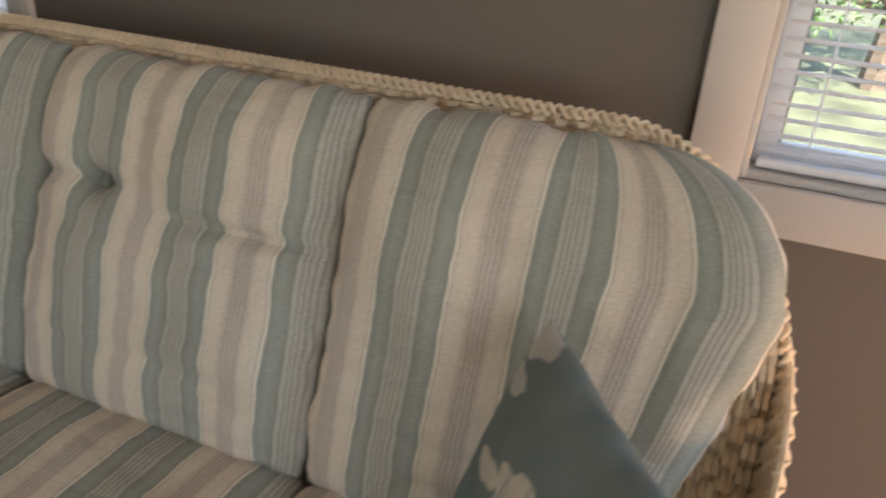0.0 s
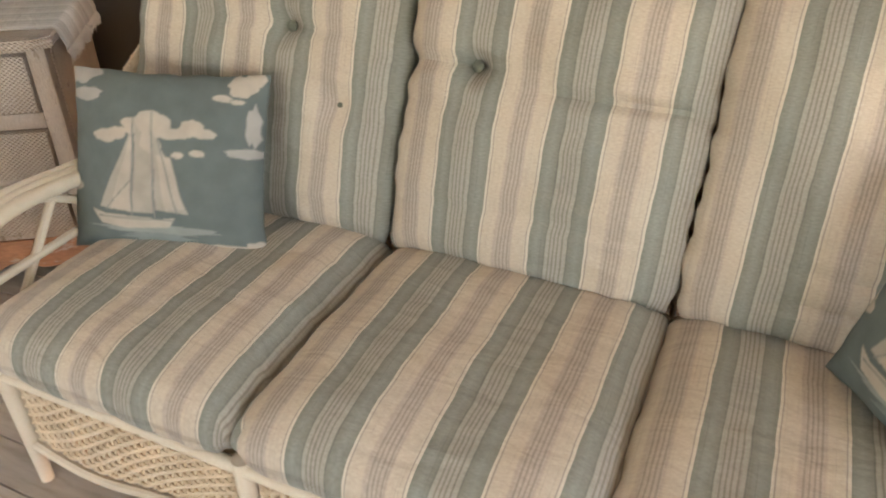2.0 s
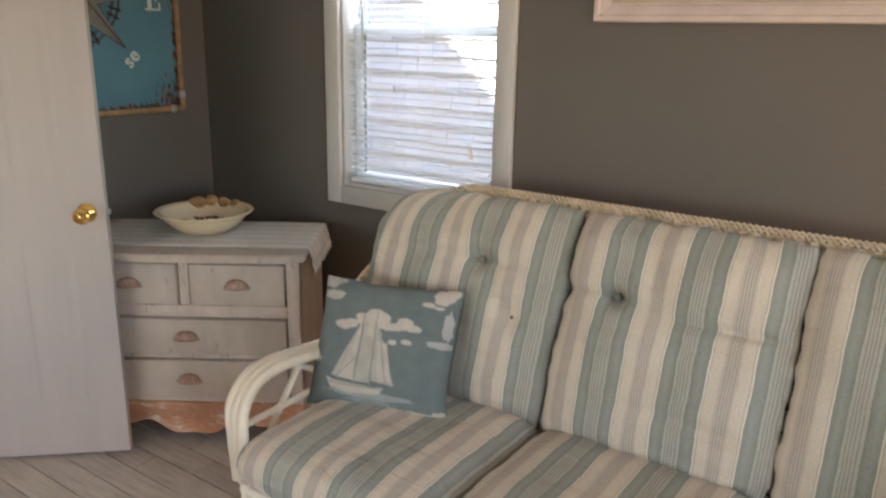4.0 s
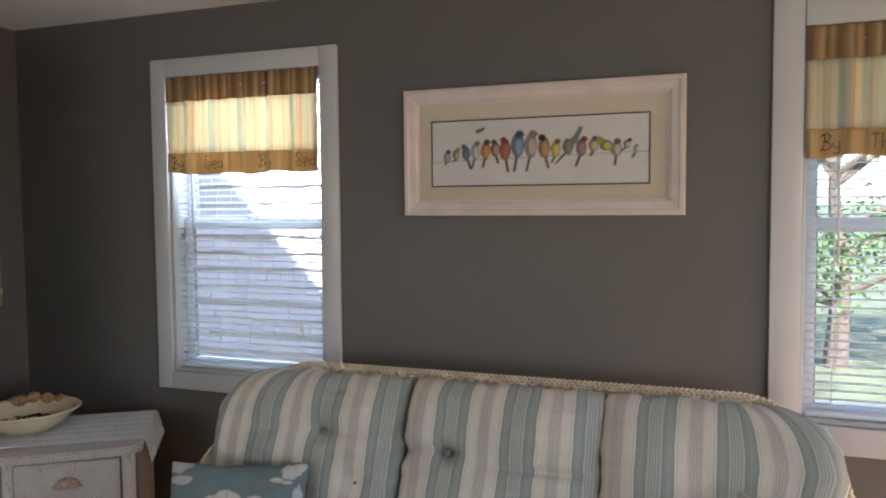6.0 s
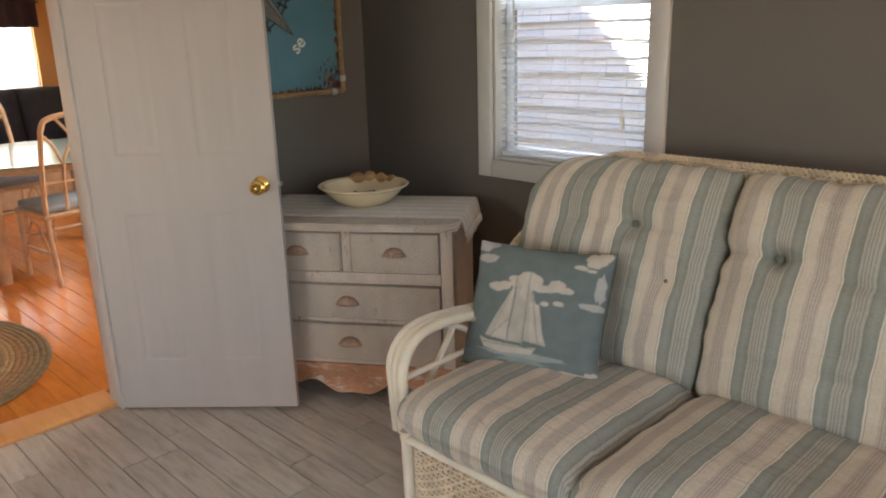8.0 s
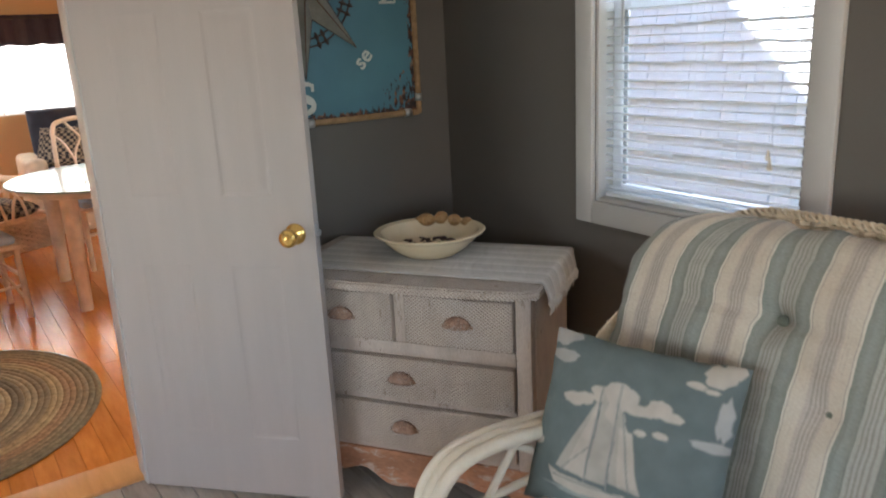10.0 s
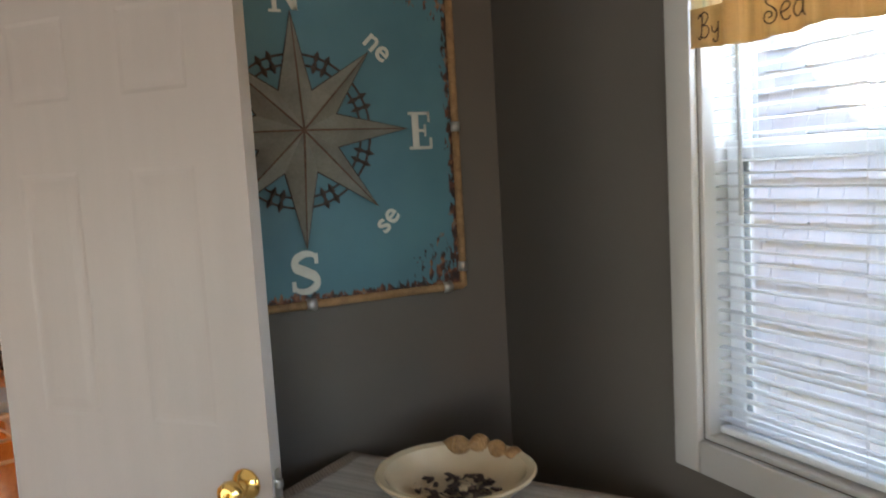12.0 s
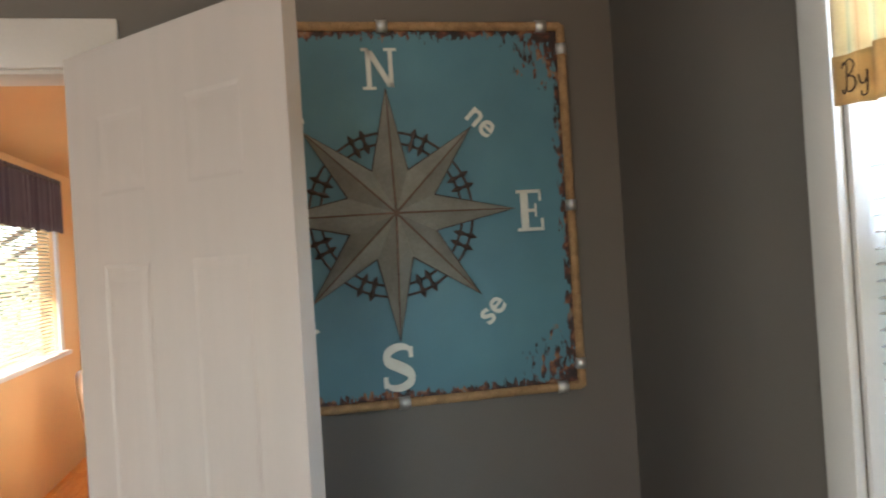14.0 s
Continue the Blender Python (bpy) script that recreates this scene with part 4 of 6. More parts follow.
# ---- scatter pillows with a printed sailing ship ----
M_PILLOW = print_mat("printed_blue_cotton")
TEAL, PALE, SAIL, GREY = (0.150, 0.182, 0.176), (0.50, 0.455, 0.385), (0.42, 0.39, 0.335), (0.27, 0.28, 0.26)


def ship_shapes():
    s = []
    for k, (x, z, rx, rz) in enumerate([(-0.11, 0.082, 0.028, 0.013), (-0.085, 0.088, 0.022, 0.014), (-0.045, 0.105, 0.03, 0.018), (0.0, 0.112, 0.032, 0.018), (0.03, 0.092, 0.035, 0.012), (0.07, 0.105, 0.026, 0.018), (0.10, 0.095, 0.024, 0.010),
                                        (0.045, 0.05, 0.013, 0.007), (0.085, 0.056, 0.018, 0.007), (-0.015, 0.122, 0.03, 0.015)]):
        s.append((blob(x, z, rx, rz, seed=k), PALE))
    s = [([(x, z - 0.03) for x, z in poly], col) for poly, col in s]
    clouds, s = s, []
    s.append((blob(-0.01, -0.083, 0.115, 0.012, 30, 0.35, 5), (0.30, 0.33, 0.31)))
    s.append((blob(0.0, -0.10, 0.07, 0.009, 30, 0.35, 6), (0.24, 0.28, 0.27)))
    s += [([(-0.055, 0.10), (-0.125, -0.045), (-0.095, -0.05), (-0.062, 0.0)], SAIL), ([(-0.048, 0.115), (-0.10, -0.048), (-0.052, -0.052)], PALE),
          ([(-0.045, 0.118), (-0.005, 0.06), (-0.006, -0.052), (-0.05, -0.052)], SAIL), ([(-0.022, 0.135), (0.012, 0.075), (-0.012, 0.06), (-0.036, 0.075)], PALE),
          ([(-0.008, 0.10), (0.018, 0.06), (0.068, -0.05), (0.0, -0.045)], SAIL), ([(0.0, 0.06), (0.03, 0.055), (0.06, -0.04), (0.02, -0.045)], PALE)]
    for a, b in (((-0.05, 0.125), (-0.053, -0.06)), ((-0.012, 0.14), (-0.003, -0.06)), ((-0.052, 0.01), (-0.112, -0.05)), ((0.002, 0.09), (0.045, -0.05))):
        s.append(([(a[0] - 0.0018, a[1]), (a[0] + 0.0018, a[1]), (b[0] + 0.0018, b[1]), (b[0] - 0.0018, b[1])], GREY))
    s.append(([(-0.145, -0.05), (-0.115, -0.058), (0.01, -0.062), (0.04, -0.058), (0.025, -0.078), (-0.07, -0.085), (-0.125, -0.078)], PALE))
    s.append(([(-0.13, -0.062), (0.035, -0.062), (0.034, -0.065), (-0.128, -0.066)], GREY))
    s = clouds + [([(x, (z - 0.135) * 1.08 + 0.10) for x, z in poly], col) for poly, col in s]
    for k, (x, z, rx, rz) in enumerate([(-0.19, 0.175, 0.045, 0.02), (-0.17, 0.135, 0.045, 0.014), (0.165, 0.165, 0.026, 0.022), (0.185, 0.18, 0.02, 0.02), (0.13, 0.138, 0.02, 0.007), (0.16, 0.132, 0.014, 0.005), (-0.205, -0.04, 0.02, 0.024), (-0.19, -0.055, 0.018, 0.012),
                                        (0.19, 0.085, 0.014, 0.042), (0.175, 0.03, 0.035, 0.010), (0.14, -0.168, 0.09, 0.007), (0.20, -0.165, 0.025, 0.014)]):
        s.append((blob(x, z, rx, rz, seed=20 + k, rough=0.25), PALE if k not in (0, 1, 8, 9) else (0.42, 0.41, 0.38)))
    return s


def pillow(w, h, d, m, label):
    bm = cushion(w, h, d, n=210, p=3.2, q=0.55, pinch=0.055, wrinkle=0.006, seed=w * 9)
    bm.verts.ensure_lookup_table()
    places = [(v.co.x, v.co.z) if v.co.y <= 0.0 else (v.co.x + 9, v.co.z) for v in bm.verts]
    me = bpy.data.meshes.new("throw_pillow")
    bm.to_mesh(me)
    bm.free()
    paint(me, [(x / w * 0.43, z / h * 0.385) for x, z in places], ship_shapes(), TEAL)
    me.materials.append(M_PILLOW)
    me.shade_smooth()
    ob = new("throw_pillow", me)
    ob.matrix_world = m
    return tagged(ob, label, "pillow", "ship print pillows on the sofa")


def frame_of(bl, br, tl):
    """A pose with x along the bottom edge and z up the side of a leaning sheet."""
    bl, br, tl = Vector(bl), Vector(br), Vector(tl)
    x = (br - bl).normalized()
    z = tl - bl
    z = (z - x * z.dot(x)).normalized()
    y = z.cross(x)
    c = (br + tl) / 2
    return Matrix(((x.x, y.x, z.x, c.x), (x.y, y.y, z.y, c.y), (x.z, y.z, z.z, c.z), (0, 0, 0, 1)))


pillow(0.452, 0.40, 0.13, frame_of((-1.400, 0.935, 0.458), (-0.957, 1.055, 0.461), (-1.468, 1.072, 0.782)), "blue-grey pillow printed with a white sailing ship, upright on the seat")
pillow(0.44, 0.42, 0.13, frame_of((0.150, 1.125, 0.485), (0.395, 0.785, 0.485), (0.258, 1.190, 0.872)), "blue-grey ship-print pillow leaning sideways against the arm")

# ---- dresser ----
M_WHITEWASH = mat("chipped_whitewash", (0.50, 0.42, 0.35), 0.65, var=0.14, scale=5, fine=90, bump=0.6, second=(0.29, 0.22, 0.165), stretch=(2.6, 1.6, 0.9), patch=0.59)


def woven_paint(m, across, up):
    """Painted reed weave on a material: raised reeds with darker colour between them."""
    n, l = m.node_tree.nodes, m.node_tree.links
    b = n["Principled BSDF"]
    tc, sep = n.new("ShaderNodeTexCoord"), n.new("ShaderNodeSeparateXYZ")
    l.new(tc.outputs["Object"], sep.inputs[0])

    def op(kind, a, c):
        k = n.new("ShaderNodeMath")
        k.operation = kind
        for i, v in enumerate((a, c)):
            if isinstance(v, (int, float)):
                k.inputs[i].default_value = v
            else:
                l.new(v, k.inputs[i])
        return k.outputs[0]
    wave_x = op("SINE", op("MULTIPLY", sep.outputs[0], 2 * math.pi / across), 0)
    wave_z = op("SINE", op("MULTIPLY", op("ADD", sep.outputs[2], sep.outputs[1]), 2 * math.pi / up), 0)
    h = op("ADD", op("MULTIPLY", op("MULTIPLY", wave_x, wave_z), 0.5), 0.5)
    hollow_tone = ramp_of(n, [(0.0, (0.42, 0.35, 0.29)), (0.38, (0.97, 0.96, 0.95)), (1.0, (1, 1, 1))])
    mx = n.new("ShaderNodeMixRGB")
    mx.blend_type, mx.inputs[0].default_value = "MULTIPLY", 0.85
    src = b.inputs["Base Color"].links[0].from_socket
    l.new(h, hollow_tone.inputs[0]), l.new(src, mx.inputs[1]), l.new(hollow_tone.outputs[0], mx.inputs[2]), l.new(mx.outputs[0], b.inputs["Base Color"])
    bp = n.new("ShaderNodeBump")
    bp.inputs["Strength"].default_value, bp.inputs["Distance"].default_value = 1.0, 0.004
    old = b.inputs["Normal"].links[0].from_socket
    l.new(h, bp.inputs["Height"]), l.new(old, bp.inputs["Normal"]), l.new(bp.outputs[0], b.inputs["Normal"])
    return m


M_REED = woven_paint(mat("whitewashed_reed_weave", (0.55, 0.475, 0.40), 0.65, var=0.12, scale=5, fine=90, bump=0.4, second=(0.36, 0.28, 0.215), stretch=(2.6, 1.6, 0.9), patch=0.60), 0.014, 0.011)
M_RAWPINE = mat("worn_bare_pine", (0.40, 0.20, 0.11), 0.6, var=0.25, scale=9, fine=80, bump=0.3, second=(0.52, 0.42, 0.34), patch=0.56, stretch=(0.6, 1, 1.6))
M_RUST = mat("rusty_iron", (0.31, 0.195, 0.135), 0.65, 0.1, var=0.3, scale=40, fine=160, bump=0.3, second=(0.42, 0.34, 0.28))
M_SEAM = mat("dark_drawer_gap", (0.055, 0.035, 0.022), 0.9, var=0.2)
# local x along the front from the door end (0) to the sofa end (0.885); local y to the back
DRM = Matrix.Translation((-1.755, 1.266, 0)) @ pose(0, 0, 0, 0, 0, 34.4) @ pose(-0.885, 0, 0)
DL, DD, DTOP = 0.885, 0.505, 0.765
dresser = thing("dresser", "chipped whitewashed dresser with reed-woven drawers across the corner", "dresser", DRM)


def slab(z0, z1, grow, bow):
    """The top: a board with a gently bowed front and clipped corners."""
    bm = bmesh.new()
    pts = [(-grow, DD)]
    n = 24
    for i in range(n + 1):
        s = i / n
        c = 0.03 * max(0, 1 - min(s, 1 - s) / 0.05)
        pts.append((-grow + (DL + 2 * grow) * s, -grow * 0.6 - bow * math.sin(math.pi * s) + c))
    pts.append((DL + grow, DD))
    lo, hi = [bm.verts.new((x, y, z0)) for x, y in pts], [bm.verts.new((x, y, z1)) for x, y in pts]
    bm.faces.new(hi[::1])
    bm.faces.new(lo[::-1])
    k = len(pts)
    for i in range(k):
        bm.faces.new((lo[i], lo[(i + 1) % k], hi[(i + 1) % k], hi[i]))
    bmesh.ops.recalc_face_normals(bm, faces=bm.faces)
    bmesh.ops.bevel(bm, geom=[e for e in bm.edges if abs(e.verts[0].co.z - e.verts[1].co.z) < 1e-6], offset=0.006, segments=3, affect="EDGES")
    return bm


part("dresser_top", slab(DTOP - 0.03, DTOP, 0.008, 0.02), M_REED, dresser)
F = 0.03
part("carcass", boxes((0.025, 0.862, F + 0.022, DD - 0.008, 0.10, DTOP - 0.031), bevel=0.003), M_SEAM, dresser)
for x0, x1 in ((0.02, 0.066), (0.818, 0.866)):
    part("corner_post", boxes((x0, x1, F, F + 0.05, 0.04, DTOP - 0.03), bevel=0.004), M_WHITEWASH, dresser)
for x0 in (0.018, 0.850):
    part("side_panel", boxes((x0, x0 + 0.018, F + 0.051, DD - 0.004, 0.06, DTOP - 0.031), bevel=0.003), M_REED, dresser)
for z0, z1 in ((0.725, 0.735), (0.512, 0.558), (0.347, 0.364), (0.168, 0.186)):
    part("front_rail", boxes((0.067, 0.817, F + 0.002, F + 0.03, z0, z1), bevel=0.003), M_WHITEWASH, dresser)
part("drawer_divider", boxes((0.425, 0.462, F + 0.002, F + 0.03, 0.559, 0.724), bevel=0.003), M_WHITEWASH, dresser)
for x0, x1 in ((0.03, 0.07), (0.815, 0.855)):
    part("back_leg", boxes((x0, x1, DD - 0.06, DD - 0.02, 0, 0.10), bevel=0.003), M_WHITEWASH, dresser)
    part("front_leg", boxes((x0, x1, F + 0.005, F + 0.045, 0, 0.10), bevel=0.003), M_RAWPINE, dresser)


def pull(x, z, parent):
    """A cup pull: half a shell over a back plate."""
    bm = bmesh.new()
    n, k = 14, 6
    rows = []
    for j in range(k + 1):
        b = math.pi / 2 * j / k
        rows.append([bm.verts.new((x + 0.045 * math.cos(math.pi * i / n), F - 0.0125 - 0.026 * math.sin(b) * math.sin(math.pi * i / n), z - 0.014 + 0.036 * math.sin(math.pi * i / n) * math.cos(b))) for i in range(n + 1)])
    for a, b in zip(rows, rows[1:]):
        for i in range(n):
            bm.faces.new((a[i], a[i + 1], b[i + 1], b[i]))
    o = part("cup_pull", bm, M_RUST, parent, "rusty iron cup pull")
    md = o.modifiers.new("thick", "SOLIDIFY")
    md.thickness = 0.002
    part("pull_plate", boxes((x - 0.050, x + 0.050, F - 0.0135, F - 0.0115, z - 0.018, z - 0.008), bevel=0.001), M_RUST, o)


def drawer(x0, x1, z0, z1):
    bm = bmesh.new()
    e = 0.004
    box(bm, x0 + e, x1 - e, F - 0.0115, F + 0.05, z0 + e, z1 - e, bevel=0.004)
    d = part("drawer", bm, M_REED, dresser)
    pull((x0 + x1) / 2, (z0 + z1) / 2 + 0.004, d)
    return d


drawer(0.067, 0.424, 0.559, 0.724)
drawer(0.463, 0.817, 0.559, 0.724)
drawer(0.067, 0.817, 0.365, 0.511)
drawer(0.067, 0.817, 0.187, 0.346)
bm = bmesh.new()
n = 48
for y in (F - 0.002, F + 0.02):
    for i in range(n):
        a, b = i / n, (i + 1) / n

        def low(s):
            return 0.085 - 0.055 * math.exp(-((s - 0.5) / 0.13) ** 2) - 0.03 * (math.exp(-((s - 0.06) / 0.09) ** 2) + math.exp(-((s - 0.94) / 0.09) ** 2)) + 0.012 * math.cos(10 * math.pi * (s - 0.5))
        q = [(0.022 + 0.842 * a, y, low(a)), (0.022 + 0.842 * b, y, low(b)), (0.022 + 0.842 * b, y, 0.167), (0.022 + 0.842 * a, y, 0.167)]
        bm.faces.new([bm.verts.new(v) for v in (q if y < F else q[::-1])])
        if y < F:
            for zf in (low, lambda s: 0.167):
                bm.faces.new([bm.verts.new(v) for v in ((q[0][0], F - 0.002, zf(a)), (q[0][0], F + 0.02, zf(a)), (q[1][0], F + 0.02, zf(b)), (q[1][0], F - 0.002, zf(b)))])
bmesh.ops.remove_doubles(bm, verts=bm.verts, dist=1e-5)
bmesh.ops.recalc_face_normals(bm, faces=bm.faces)
part("scalloped_apron", bm, M_RAWPINE, dresser, "bare worn pine scalloped apron", smooth=False)

# ---- runner cloth on the dresser ----
M_RUNNER = stripe_mat("woven_runner", 0.075, [(0, (0.50, 0.475, 0.43)), (0.18, (0.53, 0.50, 0.455)), (0.22, (0.63, 0.60, 0.55)), (0.45, (0.65, 0.62, 0.57)), (0.5, (0.54, 0.50, 0.45)), (0.62, (0.62, 0.59, 0.54)), (0.8, (0.49, 0.455, 0.41)), (0.9, (0.62, 0.59, 0.54)), (1, (0.50, 0.475, 0.43))], bump=0.6)
runner = thing("table_runner", "pale striped woven runner with frayed fringe on the dresser", "table runner", DRM)
bm = bmesh.new()
uv = bm.loops.layers.uv.new("UVMap")
R0, R1 = 0.078, 0.47
nx, ny = 90, 34


def drape(s, t):
    """s along the dresser, t from front to back; the end hangs over the sofa side."""
    L = 0.05 + s * (DL - 0.002)
    y = R0 + (R1 - R0) * t + 0.004 * noise.noise((s * 7, t * 3, 1))
    over = max(0.0, L - DL - 0.004)
    z = DTOP + 0.0045 + 0.0012 * noise.noise((s * 30, t * 12, 4))
    return Vector((min(L, DL + 0.004) + 0.018 * min(1, over / 0.03) + 0.006 * noise.noise((t * 9, 2, 2)) * min(1, over * 20), y + over * 0.25 * math.sin(t * 17), z - over * 1.25 - (0.006 if over > 0.02 else 0)))


g = [[(bm.verts.new(drape(i / nx, j / ny)), (j / ny * 0.44, i / nx * 0.9)) for i in range(nx + 1)] for j in range(ny + 1)]
for j in range(ny):
    for i in range(nx):
        q = (g[j][i], g[j][i + 1], g[j + 1][i + 1], g[j + 1][i])
        f = bm.faces.new([v for v, _ in q])
        for lp, (_, c) in zip(f.loops, q):
            lp[uv].uv = c
o = part("runner_cloth", bm, M_RUNNER, runner)
md = o.modifiers.new("thick", "SOLIDIFY")
md.thickness, md.offset = 0.0025, 1
bm = bmesh.new()
for k in range(150):
    t = k / 149
    p = drape(1.0, t)
    tip = p + Vector((random.uniform(0.002, 0.012), random.uniform(-0.012, 0.012), -random.uniform(0.016, 0.042)))
    tube(bm, [p, (p + tip) / 2 + Vector((0.006, 0, 0.002)), tip], [0.0024, 0.0018, 0.0009], 4)
tagged(part("fringe", bm, mat("white_fringe_cotton", (0.62, 0.60, 0.55), 0.9, var=0.1), runner, "frayed white cotton fringe"), kind="stuff")

# ---- bowl with shells ----
M_CERAMIC = mat("cream_glaze", (0.68, 0.56, 0.37), 0.16, var=0.05, scale=6, fine=30, bump=0.02, coat=0.4)
M_SHELL = mat("tan_shell_clay", (0.36, 0.21, 0.085), 0.5, var=0.22, scale=30, fine=120, bump=0.25)
BX, BY, BZ = -2.288, 1.268, DTOP + 0.0085
bowl = thing("serving_bowl", "cream glazed oval bowl with shell rim standing on the runner", "bowl", pose(BX, BY, BZ, 0, 0, 42))
part("bowl_body", lathe(bmesh.new(), [(0.001, 0.0), (0.085, 0.0), (0.10, 0.006), (0.135, 0.031), (0.162, 0.061), (0.172, 0.073), (0.186, 0.077), (0.189, 0.082), (0.184, 0.085), (0.166, 0.080), (0.156, 0.065), (0.138, 0.035), (0.108, 0.016), (0.001, 0.013)], 48, sx=1.0, sy=0.97), M_CERAMIC, bowl)
for x, y, z, r, sx, rot in ((-0.055, 0.152, 0.080, 0.030, 1.45, 15), (0.0, 0.160, 0.085, 0.028, 1.3, 80), (0.05, 0.153, 0.080, 0.026, 1.4, -20), (0.098, 0.135, 0.078, 0.022, 1.1, 40)):
    bm = bmesh.new()
    n = 26
    pr = [(max(0.001, r * abs(math.sin(math.pi * i / n)) ** 0.8 * (1 + 0.07 * math.cos(i * 2.4)) * (0.55 + 0.45 * i / n)), r * sx * (i / n - 0.5) * 2) for i in range(n + 1)]
    lathe(bm, pr, 16, pose(x, y, z, 90, 0, rot + 70))
    part("shell", bm, M_SHELL, bowl, "tan moulded sea shell")
M_DRIED = mat("dried_potpourri", (0.055, 0.035, 0.03), 0.8, var=0.4, scale=40)
for k in range(110):
    a, rr = random.uniform(0, 6.28), 0.10 * math.sqrt(random.random())
    s = random.uniform(0.008, 0.016)
    bm = boxes((-s, s, -s * 0.6, s * 0.6, -0.002, 0.002), bevel=0.0015, seg=1)
    part("dried_petal", bm, M_DRIED if k % 6 else M_CERAMIC, bowl, m=pose(rr * math.cos(a), 0.95 * rr * math.sin(a), 0.022 + random.uniform(0, 0.012), random.uniform(-25, 25), random.uniform(-25, 25), random.uniform(0, 180)))

# ---- bird picture ----
PX0, PX1, PZ0, PZ1 = -0.892, 0.084, 1.580, 2.031
M_FRAME = mat("pink_white_frame", (0.62, 0.52, 0.46), 0.45, var=0.07, scale=12, fine=140, bump=0.1)
M_MATB = mat("cream_mat_board", (0.60, 0.51, 0.37), 0.9, var=0.03, scale=20, fine=300, bump=0.05)
picture = thing("framed_picture", "long framed bird print behind glass on the wall", "picture", pose((PX0 + PX1) / 2, YN, PZ0))
PM = pose(-(PX0 + PX1) / 2, -YN, -PZ0)


def mould(x0, x1, z0, z1, prof):
    """A mitred picture frame with the section prof (inset, y)."""
    bm = bmesh.new()
    loops = [[bm.verts.new(v) for v in ((x0 + i, y, z0 + i), (x1 - i, y, z0 + i), (x1 - i, y, z1 - i), (x0 + i, y, z1 - i))] for i, y in prof]
    for a, b in zip(loops, loops[1:]):
        for k in range(4):
            bm.faces.new((a[k], a[(k + 1) % 4], b[(k + 1) % 4], b[k]))
    return bm


part("picture_frame", mould(PX0, PX1, PZ0, PZ1, [(0, YN - 0.001), (0, YN - 0.03), (0.004, YN - 0.036), (0.016, YN - 0.036), (0.022, YN - 0.030), (0.030, YN - 0.029), (0.044, YN - 0.026), (0.050, YN - 0.018), (0.055, YN - 0.018), (0.055, YN - 0.008)]), M_FRAME, picture, m=PM, smooth=False)
part("mat_board", boxes((PX0 + 0.05, PX1 - 0.05, YN - 0.012, YN - 0.004, PZ0 + 0.05, PZ1 - 0.05)), M_MATB, picture, m=PM, smooth=False)
QX0, QX1, QZ0, QZ1 = -0.787, -0.032, 1.688, 1.913
part("mat_edge", boxes((QX0 - 0.006, QX1 + 0.006, YN - 0.0128, YN - 0.0115, QZ0 - 0.006, QZ1 + 0.006)), mat("dark_mat_bevel", (0.11, 0.095, 0.085), 0.8), picture, m=PM, smooth=False)
bm = bmesh.new()
NX, NZ = 260, 80
gv = [[bm.verts.new((QX0 + (QX1 - QX0) * i / NX, YN - 0.0135, QZ0 + (QZ1 - QZ0) * j / NZ)) for i in range(NX + 1)] for j in range(NZ + 1)]
for j in range(NZ):
    for i in range(NX):
        bm.faces.new((gv[j][i], gv[j][i + 1], gv[j + 1][i + 1], gv[j + 1][i]))
bm.verts.ensure_lookup_table()
where = [((v.co.x - QX0) / (QX1 - QX0) * 844, (QZ1 - v.co.z) / (QZ1 - QZ0) * 270) for v in bm.verts]
shapes = [([(0, 170), (200, 162), (420, 158), (620, 152), (844, 146), (844, 148), (620, 154), (420, 160), (200, 164), (0, 172)], (0.10, 0.09, 0.08))]


def bird(x, y, hgt, wid, lean, body, head, belly, tail):
    body, head = tuple(0.55 * a + 0.45 * b for a, b in zip(body, BR)), tuple(0.6 * c for c in head)
    wid, lean = wid * 0.88, lean * 1.6
    s = [([(x - lean * 0.2 - 5, y + hgt * 0.45), (x - lean * 0.2 + 6, y + hgt * 0.45), (x - lean * 0.9 + 5, y + hgt * 0.5 + tail), (x - lean * 0.9 - 5, y + hgt * 0.5 + tail)], tuple(c * 0.45 for c in body)),
         (blob(x, y, wid * 0.6, hgt * 0.54, 20, 0.06, int(x)), body), (blob(x + wid * 0.14, y + hgt * 0.06, wid * 0.34, hgt * 0.36, 16, 0.08, int(x) + 1), belly),
         (blob(x + lean * 0.45, y - hgt * 0.52, wid * 0.38, wid * 0.36, 14, 0.06, int(x) + 2), head), ([(x + lean * 0.45 + wid * 0.25, y - hgt * 0.55), (x + lean * 0.45 + wid * 0.62, y - hgt * 0.49), (x + lean * 0.45 + wid * 0.25, y - hgt * 0.45)], (0.08, 0.07, 0.06))]
    return s


